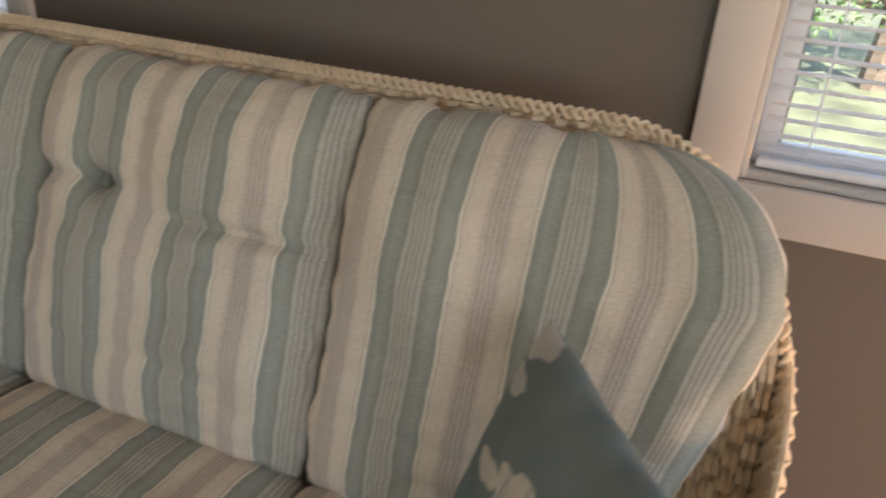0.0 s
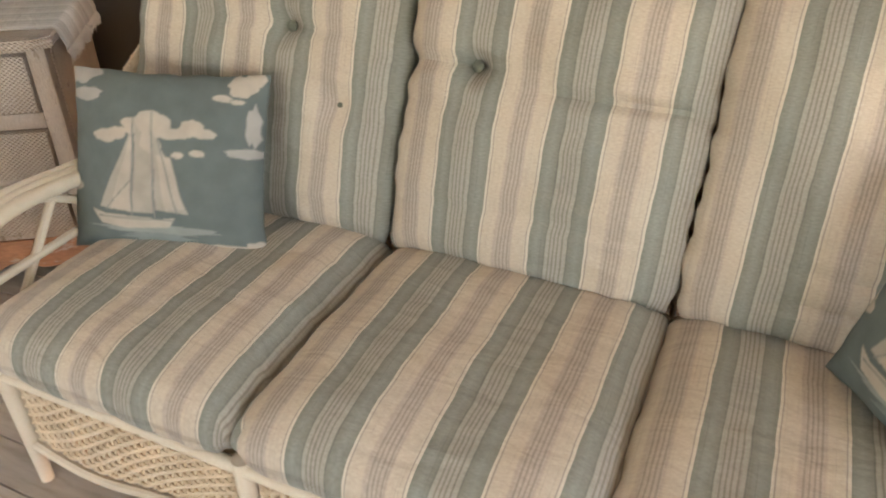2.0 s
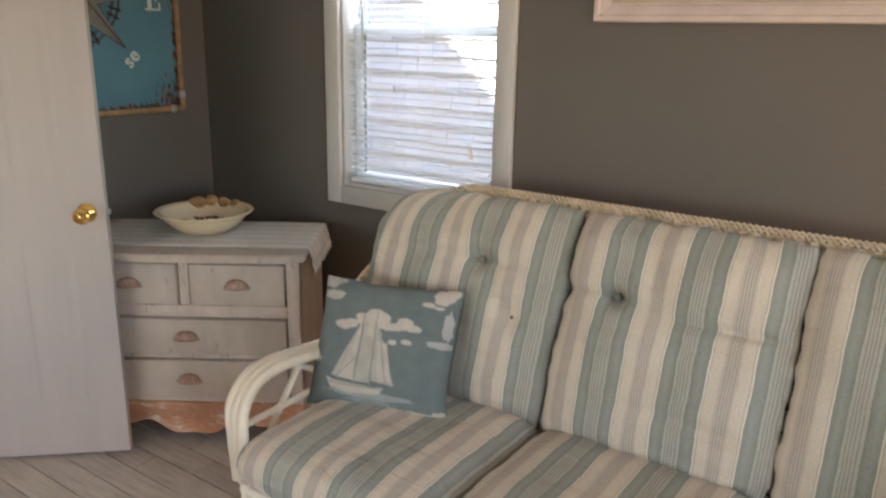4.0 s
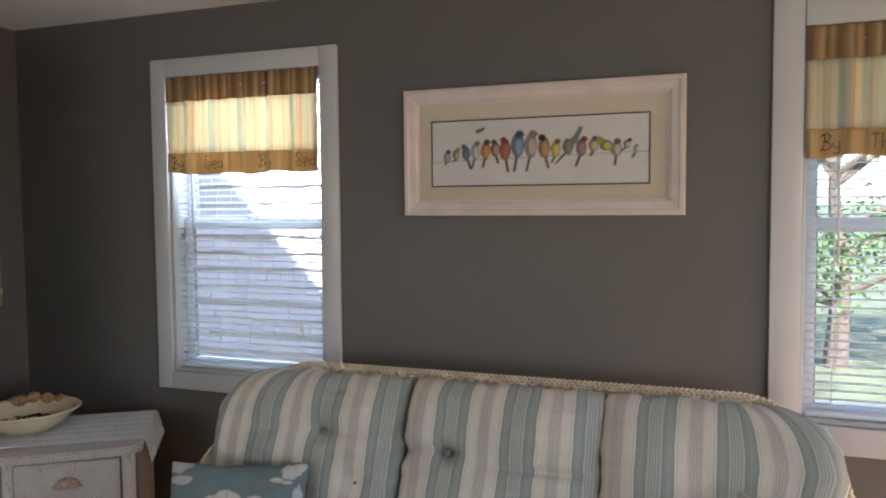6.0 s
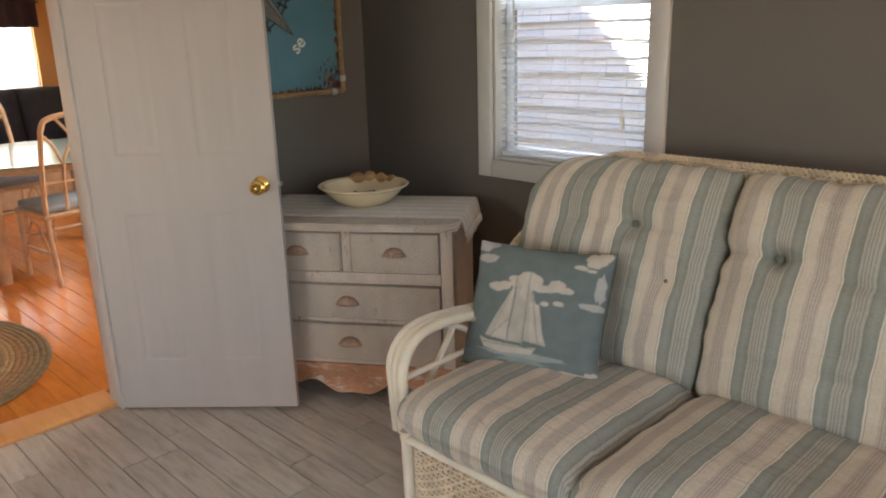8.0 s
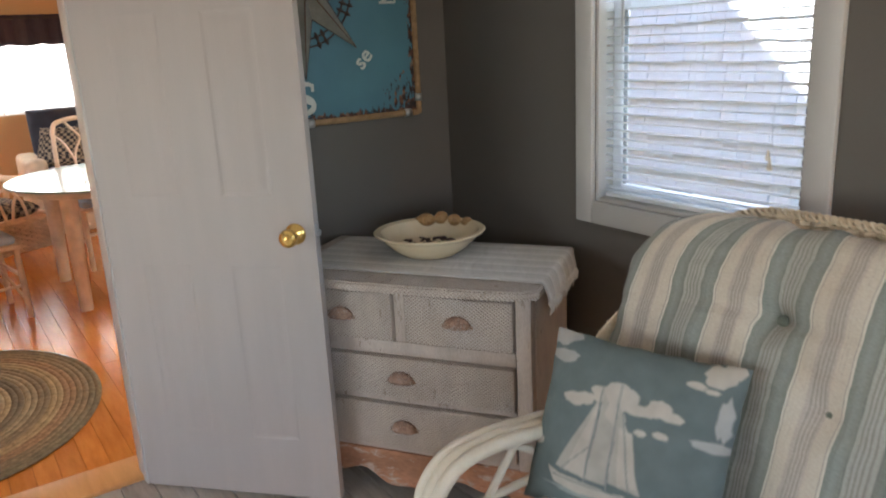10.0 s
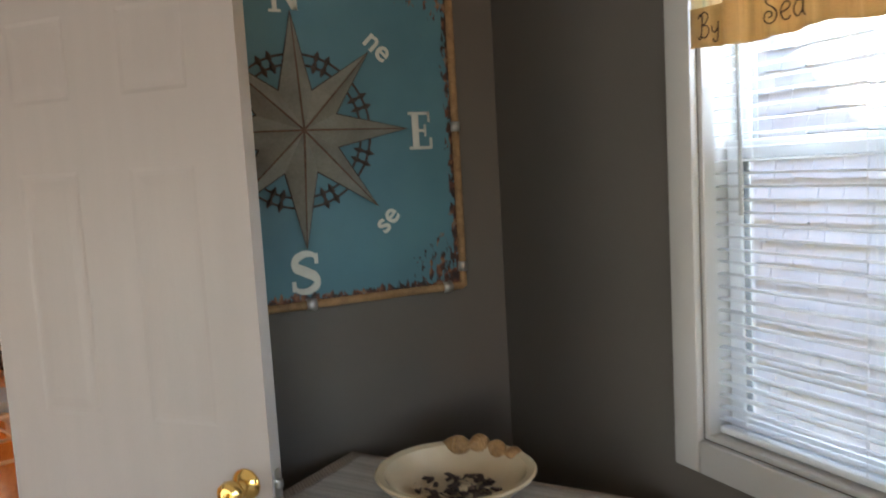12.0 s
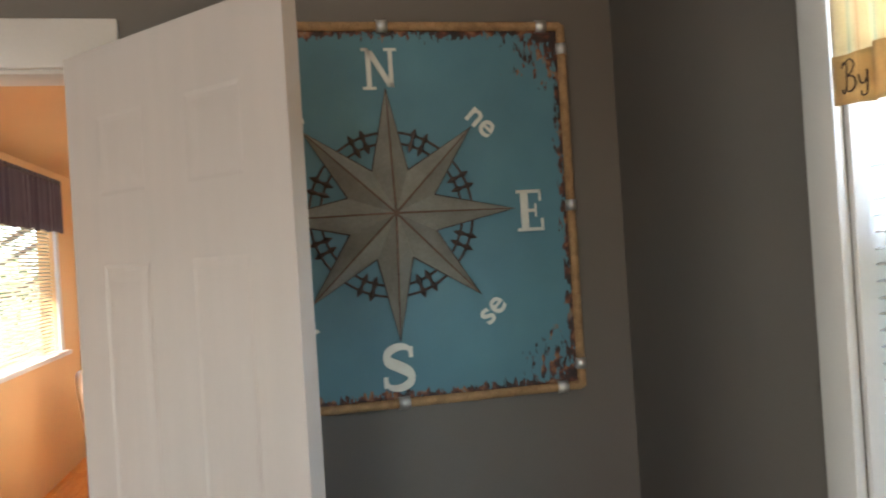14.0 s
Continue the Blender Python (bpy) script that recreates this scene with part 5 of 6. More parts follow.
BR, OR, RD, BL, YL, GY, GN = (0.16, 0.13, 0.10), (0.50, 0.20, 0.05), (0.36, 0.09, 0.06), (0.14, 0.20, 0.34), (0.55, 0.44, 0.08), (0.36, 0.32, 0.27), (0.20, 0.22, 0.06)
for args in ((62, 150, 46, 30, 8, GY, BR, (0.42, 0.36, 0.28), 10), (100, 140, 44, 28, 10, GN, YL, (0.45, 0.42, 0.25), 8), (142, 136, 56, 34, -14, (0.10, 0.16, 0.22), BL, BL, 40), (180, 128, 64, 34, 10, (0.40, 0.40, 0.36), GY, (0.55, 0.52, 0.46), 40), (222, 126, 66, 40, 8, OR, BR, (0.60, 0.30, 0.10), 40),
             (262, 122, 60, 34, -8, BR, (0.12, 0.14, 0.10), (0.48, 0.30, 0.22), 30), (302, 128, 82, 44, -8, RD, RD, (0.42, 0.15, 0.10), 50), (352, 110, 90, 52, 10, BL, (0.10, 0.14, 0.30), (0.28, 0.34, 0.44), 62), (404, 112, 92, 50, 12, GY, GY, (0.50, 0.43, 0.34), 60), (456, 122, 80, 44, -12, (0.30, 0.20, 0.10), (0.06, 0.05, 0.05), (0.56, 0.30, 0.10), 45),
             (500, 130, 62, 36, 10, YL, (0.40, 0.16, 0.06), (0.60, 0.52, 0.14), 24), (548, 120, 60, 40, 34, (0.18, 0.17, 0.15), GY, (0.26, 0.24, 0.20), 40), (598, 126, 64, 38, 14, (0.22, 0.18, 0.16), RD, (0.40, 0.22, 0.18), 44), (644, 118, 50, 36, 8, (0.50, 0.26, 0.08), BL, (0.50, 0.46, 0.30), 20), (690, 120, 40, 46, -30, GN, YL, (0.55, 0.44, 0.10), 14), (728, 136, 58, 38, 4, GY, (0.24, 0.20, 0.16), (0.50, 0.44, 0.36), 36), (766, 118, 30, 24, 14, (0.12, 0.12, 0.11), (0.08, 0.08, 0.08), (0.5, 0.48, 0.42), 12), (796, 142, 34, 16, 8, GY, GY, (0.40, 0.36, 0.30), 14)):
    shapes += bird(*args)
shapes += [([(180, 40), (205, 32), (226, 26), (212, 44), (186, 54)], BR), ([(190, 30), (204, 38), (196, 42)], GN), ([(556, 108), (590, 40), (606, 44), (578, 112)], (0.20, 0.19, 0.17))]
me = bpy.data.meshes.new("bird_print")
bm.to_mesh(me)
bm.free()
paint(me, where, shapes, (0.66, 0.63, 0.58), 1.2)
me.materials.append(print_mat("watercolour_print", 0.85, 600, 0.06))
ob = new("bird_print", me)
ob.parent, ob.matrix_local = picture, PM
g = part("picture_glass", boxes((PX0 + 0.054, PX1 - 0.054, YN - 0.0185, YN - 0.0165, PZ0 + 0.054, PZ1 - 0.054)), M_GLASS, picture, m=PM, smooth=False)
g.visible_shadow = False

# ---- compass sign ----
CY0, CY1, CZ0, CZ1, CXF = 0.615, 1.557, 1.204, 2.132, XW + 0.022
CYC, CZC = 1.092, 1.668


def sign_mat():
    """Weathered blue board: rust and bare wood eat in from the edges and corners."""
    m = bpy.data.materials.new("weathered_blue_board")
    m.use_nodes = True
    n, l = m.node_tree.nodes, m.node_tree.links
    b = n["Principled BSDF"]
    b.inputs["Roughness"].default_value = 0.55
    tc, sep = n.new("ShaderNodeTexCoord"), n.new("ShaderNodeSeparateXYZ")
    l.new(tc.outputs["Object"], sep.inputs[0])

    def mth(op, a, b2=0.0):
        k = n.new("ShaderNodeMath")
        k.operation = op
        for i, v in enumerate((a, b2)):
            if isinstance(v, (int, float)):
                k.inputs[i].default_value = v
            else:
                l.new(v, k.inputs[i])
        return k.outputs[0]
    hy, hz = (CY1 - CY0) / 2, (CZ1 - CZ0) / 2
    dy = mth("SUBTRACT", hy, mth("ABSOLUTE", sep.outputs[1]))
    dz = mth("SUBTRACT", hz, mth("ABSOLUTE", mth("SUBTRACT", sep.outputs[2], hz)))
    edge = mth("MINIMUM", dy, dz)
    corner = mth("ADD", mth("MULTIPLY", dy, dy), mth("MULTIPLY", dz, dz))
    corner = mth("SQRT", corner)
    near = mth("MINIMUM", mth("DIVIDE", edge, 0.030), mth("DIVIDE", corner, 0.165))
    mp = n.new("ShaderNodeMapping")
    mp.inputs["Scale"].default_value = (1, 1.9, 0.75)
    l.new(tc.outputs["Object"], mp.inputs[0])
    nz, nz2 = n.new("ShaderNodeTexNoise"), n.new("ShaderNodeTexNoise")
    nz.inputs["Scale"].default_value, nz.inputs["Detail"].default_value, nz.inputs["Roughness"].default_value = 40, 6, 0.62
    nz2.inputs["Scale"].default_value, nz2.inputs["Detail"].default_value = 34, 5
    l.new(mp.outputs[0], nz.inputs["Vector"]), l.new(tc.outputs["Object"], nz2.inputs["Vector"])
    worn = mth("GREATER_THAN", mth("SUBTRACT", nz.outputs["Fac"], mth("MULTIPLY", near, 0.28)), 0.345)
    rust = ramp_of(n, [(0.3, (0.012, 0.010, 0.011)), (0.47, (0.035, 0.016, 0.013)), (0.55, (0.11, 0.032, 0.018)), (0.64, (0.27, 0.13, 0.06)), (0.74, (0.14, 0.19, 0.19))])
    l.new(nz2.outputs["Fac"], rust.inputs[0])
    big = n.new("ShaderNodeTexNoise")
    big.inputs["Scale"].default_value, big.inputs["Detail"].default_value = 3.5, 5
    l.new(tc.outputs["Object"], big.inputs["Vector"])
    blue = ramp_of(n, [(0.3, (0.062, 0.160, 0.212)), (0.7, (0.088, 0.212, 0.265))])
    l.new(big.outputs["Fac"], blue.inputs[0])
    mx = n.new("ShaderNodeMixRGB")
    l.new(worn, mx.inputs[0]), l.new(blue.outputs[0], mx.inputs[1]), l.new(rust.outputs[0], mx.inputs[2])
    l.new(mx.outputs[0], b.inputs["Base Color"])
    bp = n.new("ShaderNodeBump")
    bp.inputs["Strength"].default_value, bp.inputs["Distance"].default_value = 0.4, 0.002
    l.new(worn, bp.inputs["Height"])
    bp.invert = True
    l.new(bp.outputs[0], b.inputs["Normal"])
    return m


sign = thing("compass_sign", "weathered blue compass sign edged with rope on the wall", "wall sign", pose(XW, (CY0 + CY1) / 2, CZ0))
CM = pose(-XW, -(CY0 + CY1) / 2, -CZ0)
board = boxes((0.002, 0.022, -(CY1 - CY0) / 2, (CY1 - CY0) / 2, 0, CZ1 - CZ0), bevel=0.002)
part("board", board, sign_mat(), sign, smooth=False)
M_ROPE = mat("jute_rope", (0.36, 0.225, 0.11), 0.9, var=0.25, scale=40, fine=300, bump=0.4)
M_CLIP = mat("galvanised_clip", (0.62, 0.62, 0.60), 0.4, 0.8, var=0.15, scale=40, bump=0.1)


def rope(a, b, r, parent):
    a, b = Vector(a), Vector(b)
    d = (b - a).normalized()
    u = d.orthogonal().normalized()
    v = d.cross(u)
    n = int((b - a).length / 0.003)
    for k in range(3):
        pts = [a + (b - a) * i / n + r * 0.72 * (math.cos(i * 0.85 + k * 2.094) * u + math.sin(i * 0.85 + k * 2.094) * v) for i in range(n + 1)]
        part("rope_strand", tube(bmesh.new(), pts, r * 0.40, 6), M_ROPE, parent, "twisted jute rope edging", m=CM)


XR2, e = XW + 0.026, 0.006
for a, b in (((XR2, CY0 - e, CZ0 - e), (XR2, CY1 + e, CZ0 - e)), ((XR2, CY0 - e, CZ1 + e), (XR2, CY1 + e, CZ1 + e)), ((XR2, CY1 + e, CZ0 - e), (XR2, CY1 + e, CZ1 + e)), ((XR2, CY0 - e, CZ0 - e), (XR2, CY0 - e, CZ1 + e))):
    rope(a, b, 0.0110, sign)
for y, z, up in ((CY1 + e, 1.669, 1), (CY1 + e, 1.256, 1), (CY1 + e, 2.078, 1), (1.508, CZ0 - e, 0), (1.508, CZ1 + e, 0), (CYC, CZ0 - e, 0), (CYC, CZ1 + e, 0), (0.67, CZ0 - e, 0), (0.67, CZ1 + e, 0), (CY0 - e, 1.669, 1), (CY0 - e, 1.256, 1), (CY0 - e, 2.078, 1)):
    c = [(XR2 + 0.0145 * math.cos(a), 0.0145 * math.sin(a)) for a in [math.pi * k / 12 - math.pi / 2 for k in range(13)]]
    bm = bmesh.new()
    rows = [[bm.verts.new((x, y + (s if not up else o), z + (o if not up else s))) for x, o in c] for s in (-0.014, 0.014)]
    for k in range(12):
        bm.faces.new((rows[0][k], rows[0][k + 1], rows[1][k + 1], rows[1][k]))
    o = part("rope_clip", bm, M_CLIP, sign, "galvanised rope clip", m=CM)
    md = o.modifiers.new("thick", "SOLIDIFY")
    md.thickness = 0.0018
M_STARL = mat("grey_painted_metal", (0.25, 0.25, 0.22), 0.5, 0.15, var=0.14, scale=14, fine=120, bump=0.15, second=(0.12, 0.07, 0.05), patch=0.66)
M_BARB = mat("dark_rusted_wire", (0.055, 0.04, 0.035), 0.6, 0.4, var=0.3, scale=60)
M_EDGE = mat("rust_brown_ridge", (0.13, 0.075, 0.05), 0.6, 0.2, var=0.3, scale=60)
bm = bmesh.new()
apex = Vector((XW + 0.088, CYC, CZC))
ring, RO, RO2, RI = [], 0.315, 0.300, 0.118
for k in range(16):
    a = math.pi / 2 - k * math.pi / 8
    r = RI if k % 2 else (RO if k % 4 == 0 else RO2)
    ring.append(Vector((XW + (0.027 if k % 2 else 0.032), CYC + r * math.cos(a), CZC + r * math.sin(a))))
for k in range(16):
    p, q = ring[k], ring[(k + 1) % 16]
    tip, notch = (p, q) if k % 2 == 0 else (q, p)
    tri = [apex, p, q]
    base = [Vector((XW + 0.024, v.y, v.z)) for v in (p, q)]
    bm.faces.new([bm.verts.new(v) for v in tri][::-1])
    bm.faces.new([bm.verts.new(v) for v in (p, base[0], base[1], q)])
bmesh.ops.remove_doubles(bm, verts=bm.verts, dist=1e-5)
bmesh.ops.recalc_face_normals(bm, faces=bm.faces)
star = part("star", bm, M_STARL, sign, "grey metal eight-pointed compass star", smooth=False, m=CM)
for k in range(0, 16, 2):
    part("ridge", tube(bmesh.new(), [apex + Vector((0.0005, 0, 0)), (apex + ring[k]) / 2 + Vector((0.001, 0, 0)), ring[k]], [0.003, 0.0024, 0.0012], 6), M_EDGE, star)
    part("rim_wire", tube(bmesh.new(), [ring[k - 1], ring[k], ring[k + 1]], 0.0022, 6), M_BARB, star)
for r in (0.178, 0.205):
    part("wire_ring", tube(bmesh.new(), [(XW + 0.027, CYC + r * math.cos(i * math.pi / 48), CZC + r * math.sin(i * math.pi / 48)) for i in range(96)], 0.0032, 6, closed=True), M_BARB, sign, "dark rusted wire ring", m=CM)
for k in range(8):
    for da in (-0.075, 0.075):
        a = math.pi / 8 + k * math.pi / 4 + da
        w = part("barb", tube(bmesh.new(), [(XW + 0.030, CYC + r * math.cos(a), CZC + r * math.sin(a)) for r in (0.160, 0.176, 0.192, 0.207, 0.222)], [0.0012, 0.0085, 0.0035, 0.0085, 0.0012], 6), M_BARB, sign, m=CM)
M_STENCIL = mat("stencilled_white", (0.62, 0.63, 0.58), 0.7, var=0.06, scale=30, fine=200, second=(0.30, 0.38, 0.40), patch=0.72)
LT = XW + 0.0227


def on_sign(y, z, roll=0, s=1.0):
    return CM @ Matrix.Translation((LT, y, z)) @ pose(0, 0, 0, 90, 0, 90) @ pose(0, 0, 0, 0, 0, roll) @ Matrix.Diagonal((s, 1, 1, 1))


def slab_letter(polys, y, z, w, h, name="letter"):
    """A serif capital from polygons on a unit square."""
    bm = bmesh.new()
    for poly in polys:
        lo = [bm.verts.new(((a - 0.5) * w, (b - 0.5) * h, 0)) for a, b in poly]
        hi = [bm.verts.new(((a - 0.5) * w, (b - 0.5) * h, 0.0012)) for a, b in poly]
        bm.faces.new(hi)
        for i in range(len(poly)):
            j = (i + 1) % len(poly)
            bm.faces.new((lo[i], lo[j], hi[j], hi[i]))
    part(name, bm, M_STENCIL, sign, "white stencilled letter", m=on_sign(y, z), smooth=False)


def rc(a, b, c, d):
    return [(a, c), (b, c), (b, d), (a, d)]


slab_letter([rc(0.12, 0.26, 0.06, 0.94), rc(0.76, 0.88, 0.06, 0.94), [(0.12, 0.94), (0.30, 0.94), (0.90, 0.06), (0.72, 0.06)], rc(0, 0.38, 0, 0.07), rc(0.64, 1.0, 0.93, 1.0), rc(0, 0.2, 0.93, 1.0)], 1.082, 2.033, 0.088, 0.104)
slab_letter([rc(0.14, 0.40, 0.05, 0.95), rc(0.0, 0.86, 0.92, 1.0), rc(0.0, 0.90, 0.0, 0.08), rc(0.40, 0.66, 0.46, 0.54), rc(0.78, 0.86, 0.72, 1.0), rc(0.82, 0.92, 0.0, 0.30), rc(0.62, 0.69, 0.34, 0.66)], 1.455, 1.661, 0.078, 0.107)
bm = bmesh.new()
sp = curve_points([(0.42, 0.27), (0.30, 0.44), (0.0, 0.47), (-0.30, 0.36), (-0.33, 0.16), (0.0, 0.02), (0.34, -0.14), (0.36, -0.34), (0.05, -0.47), (-0.30, -0.44), (-0.44, -0.26)], 60)
wd = [0.05 + 0.085 * abs(math.sin(math.pi * i / 60)) ** 1.5 for i in range(61)]
edge = []
for i, p in enumerate(sp):
    t = (sp[min(i + 1, 60)] - sp[max(i - 1, 0)]).normalized()
    nrm = Vector((-t.y, t.x, 0))
    edge.append((bm.verts.new(((p.x + nrm.x * wd[i]) * 0.080, (p.y + nrm.y * wd[i]) * 0.108, 0.001)), bm.verts.new(((p.x - nrm.x * wd[i]) * 0.080, (p.y - nrm.y * wd[i]) * 0.108, 0.001))))
for a, b in zip(edge, edge[1:]):
    bm.faces.new((a[0], b[0], b[1], a[1]))
bmesh.ops.recalc_face_normals(bm, faces=bm.faces)
for px, py in ((0.40, 0.34), (-0.42, -0.33)):
    vs = [bm.verts.new(((px + 0.07 * a) * 0.080, (py + 0.13 * b) * 0.108, 0.0012)) for a, b in ((-1, -1), (1, -1), (1, 1), (-1, 1))]
    bm.faces.new(vs)
part("letter", bm, M_STENCIL, sign, "white stencilled letter", m=on_sign(1.084, 1.287), smooth=False)
for wrd, y, z, roll in (("ne", 1.338, 1.897, -45), ("se", 1.332, 1.415, 45), ("nw", 0.845, 1.897, 45), ("sw", 0.852, 1.415, -45)):
    o = letters(wrd, 0.085, on_sign(y, z, roll), sign, M_STENCIL, "letter", 0.0008, "white stencilled letters", bold=0.0014)
slab_letter([[(0.0, 1), (0.16, 1), (0.36, 0), (0.24, 0)], [(0.24, 0), (0.36, 0), (0.56, 0.9), (0.46, 0.9)], [(0.46, 0.9), (0.58, 0.9), (0.78, 0), (0.66, 0)], [(0.66, 0), (0.78, 0), (1, 1), (0.9, 1)]], 0.73, 1.661, 0.10, 0.107)


# ---- planks ----
def planks(parent, x0, x1, y0, y1, wid, lens, material, z=-0.012, top=0.0, seed=5, gap=0.0025):
    rnd = random.Random(seed)
    meshes = {}
    y = y1
    while y - wid > y0 - wid:
        x = x0 - rnd.uniform(0, 0.9)
        ya = max(y - wid, y0)
        while x < x1:
            ln = rnd.choice(lens)
            a, b = max(x, x0), min(x + ln, x1)
            if b - a > 0.04 and y - ya > 0.02:
                key = (round(b - a, 2), round(y - ya, 3))
                if key not in meshes:
                    bm = boxes((-key[0] / 2 + gap / 2, key[0] / 2 - gap / 2, -key[1] / 2 + gap / 2, key[1] / 2 - gap / 2, 0, top - z), bevel=0.0012, seg=1)
                    me = bpy.data.meshes.new("plank")
                    bm.to_mesh(me)
                    bm.free()
                    me.materials.append(material)
                    meshes[key] = me
                share("plank", meshes[key], parent, pose((a + b) / 2, (y + ya) / 2, z - rnd.uniform(0, 0.0012)))
            x += ln
        y -= wid



# ---- the next room, seen through the doorway ----
FX0, FX1, FY0, FY1 = -8.35, XW - 0.12, -0.95, 2.35
ffloor = tagged(part("floor_next_room", boxes((FX0, XW - 0.05, FY0, FY1, -0.08, -0.012)), M_DARKGAP, None, smooth=False), "glossy orange pine plank floor", "floor", kind="structure")
bm = bmesh.new()
holed_wall(bm, FX0, FX1, -0.05, ZC, [(-7.45, -5.75, 0.98, 2.0)], lambda a, b, c, d: (a, b, FY0 - 0.12, FY0, c, d))
tagged(part("wall_next_south", bm, M_FARWALL, None, smooth=False), "tan painted wall with a window", "wall", kind="structure")
bm = bmesh.new()
holed_wall(bm, FY0 - 0.12, FY1, -0.05, ZC, [(-0.15, 1.98, 0.98, 1.80)], lambda a, b, c, d: (FX0 - 0.12, FX0, a, b, c, d))
tagged(part("wall_next_west", bm, M_FARWALL, None, smooth=False), "tan painted wall with a wide window", "wall", kind="structure")
# The opening is unseen, added to hold the next room's fill lamp.
bm = bmesh.new()
holed_wall(bm, FX0 - 0.12, XW - 0.12, -0.05, ZC, [(-5.3, -3.9, 0.95, 2.05)], lambda a, b, c, d: (a, b, FY1, FY1 + 0.12, c, d))
tagged(part("wall_next_north", bm, M_FARWALL, None, smooth=False), "tan painted wall with an added unseen opening for light", "wall", kind="structure")
tagged(part("wall_next_east", boxes((XW - 0.124, XW - 0.118, DOOR_Y1, FY1, -0.05, ZC), (XW - 0.124, XW - 0.118, FY0, DOOR_Y0, -0.05, ZC), (XW - 0.124, XW - 0.118, DOOR_Y0, DOOR_Y1, DOOR_Z, ZC)), M_FARWALL, None, smooth=False), "tan painted wall round the doorway", "wall", kind="structure")
tagged(part("ceiling_next_room", boxes((FX0 - 0.12, XW - 0.118, FY0 - 0.12, FY1 + 0.12, ZC + 0.002, ZC + 0.12)), M_FARWALL, None, smooth=False), "tan painted ceiling", "ceiling", kind="structure")

M_BLACKCLOTH = stripe_mat("dark_plum_cloth", 0.2, [(0, (0.045, 0.032, 0.045)), (0.5, (0.065, 0.048, 0.062)), (1, (0.045, 0.032, 0.045))], ticks=False)
M_NAVY = mat("navy_upholstery", (0.03, 0.035, 0.05), 0.85, var=0.2, scale=10, fine=300, bump=0.2)
# side window with its blind and dark valance
t = thing("window_3", "white-sashed side window with sill and closed blind", "window", pose(-6.6, FY0, 0.98), kind="structure")
tm = pose(6.6, -FY0, -0.98)
part("window_sill", boxes((-7.55, -5.65, FY0 - 0.02, FY0 + 0.07, 0.945, 0.98), bevel=0.006), M_TRIM, t, m=tm)
for s in ((-7.53, -7.45, FY0, FY0 + 0.02, 0.98, 2.08), (-5.75, -5.67, FY0, FY0 + 0.02, 0.98, 2.08), (-7.449, -5.751, FY0, FY0 + 0.02, 2.0, 2.08)):
    part("window_frame", boxes(s, bevel=0.004), M_TRIM, t, m=tm)
sb = thing("window_blind", "cream slatted blind lowered in the side window", "window blind", pose(-6.6, FY0, 0.98), group="slatted window blinds")
bs = boxes((-0.84, 0.84, -0.012, 0.012, -0.001, 0.001))
me = bpy.data.meshes.new("slat")
bs.to_mesh(me)
bs.free()
me.materials.append(M_CREAMSLAT)
for k in range(36):
    share("slat", me, sb, pose(0, -0.03, 0.02 + k * 0.0275, -38))


def dark_valance(x0, x1, y, zb, zt, m, seed):
    o = thing("valance", "dark plum gathered valance over the window", "curtain", m, group="dark valances")
    c = part("skirt", cloth_strip(x0, x1, zb, zt, y, zt, seed, nx=110, nz=6, edge=1.0), M_BLACKCLOTH, o)
    md = c.modifiers.new("thick", "SOLIDIFY")
    md.thickness, md.offset = 0.004, 0
    part("rod", tube(bmesh.new(), [(x0 - 0.03, y, zt - 0.03), (x1 + 0.03, y, zt - 0.03)], 0.009, 8), M_BARB, o)


dark_valance(-0.93, 0.93, 0, 0, 0.42, pose(-6.6, FY0 + 0.05, 1.92), 3)
dark_valance(-1.1, 1.1, 0, 0, 0.27, pose(FX0 + 0.06, 0.92, 1.60, 0, 0, 90), 5)
t = thing("window_4", "wide bright window with white mullions", "window", pose(FX0, 0.92, 0.98), kind="structure")
for s in ((0.0, 0.06, -1.065, -1.025, 0.0, 0.82), (0.0, 0.06, 1.02, 1.06, 0.0, 0.82), (0.0, 0.06, -1.024, 1.019, 0.78, 0.82), (0.0, 0.06, -1.024, 1.019, 0.0, 0.04), (0.01, 0.05, -0.32, -0.28, 0.04, 0.78), (0.01, 0.05, 0.37, 0.41, 0.04, 0.78)):
    part("window_frame", boxes((s[0] - 0.1, s[1] - 0.1, *s[2:]), bevel=0.004), M_TRIM, t)


M_SHEER = thin_mat("sheer_white_cloth", (0.86, 0.86, 0.84), 0.8)
sh = thing("sheer_curtain", "sheer white curtain across the wide window", "curtain", pose(FX0 + 0.03, 0.92, 0.99, 0, 0, 90))
for k in range(3):
    c = part("curtain_panel", cloth_strip(-1.03 + 0.69 * k, -0.35 + 0.69 * k, 0, 0.84, 0, 0.84, 1.7 * k, nx=80, nz=6), M_SHEER, sh)
    md = c.modifiers.new("thick", "SOLIDIFY")
    md.thickness, md.offset = 0.001, 0


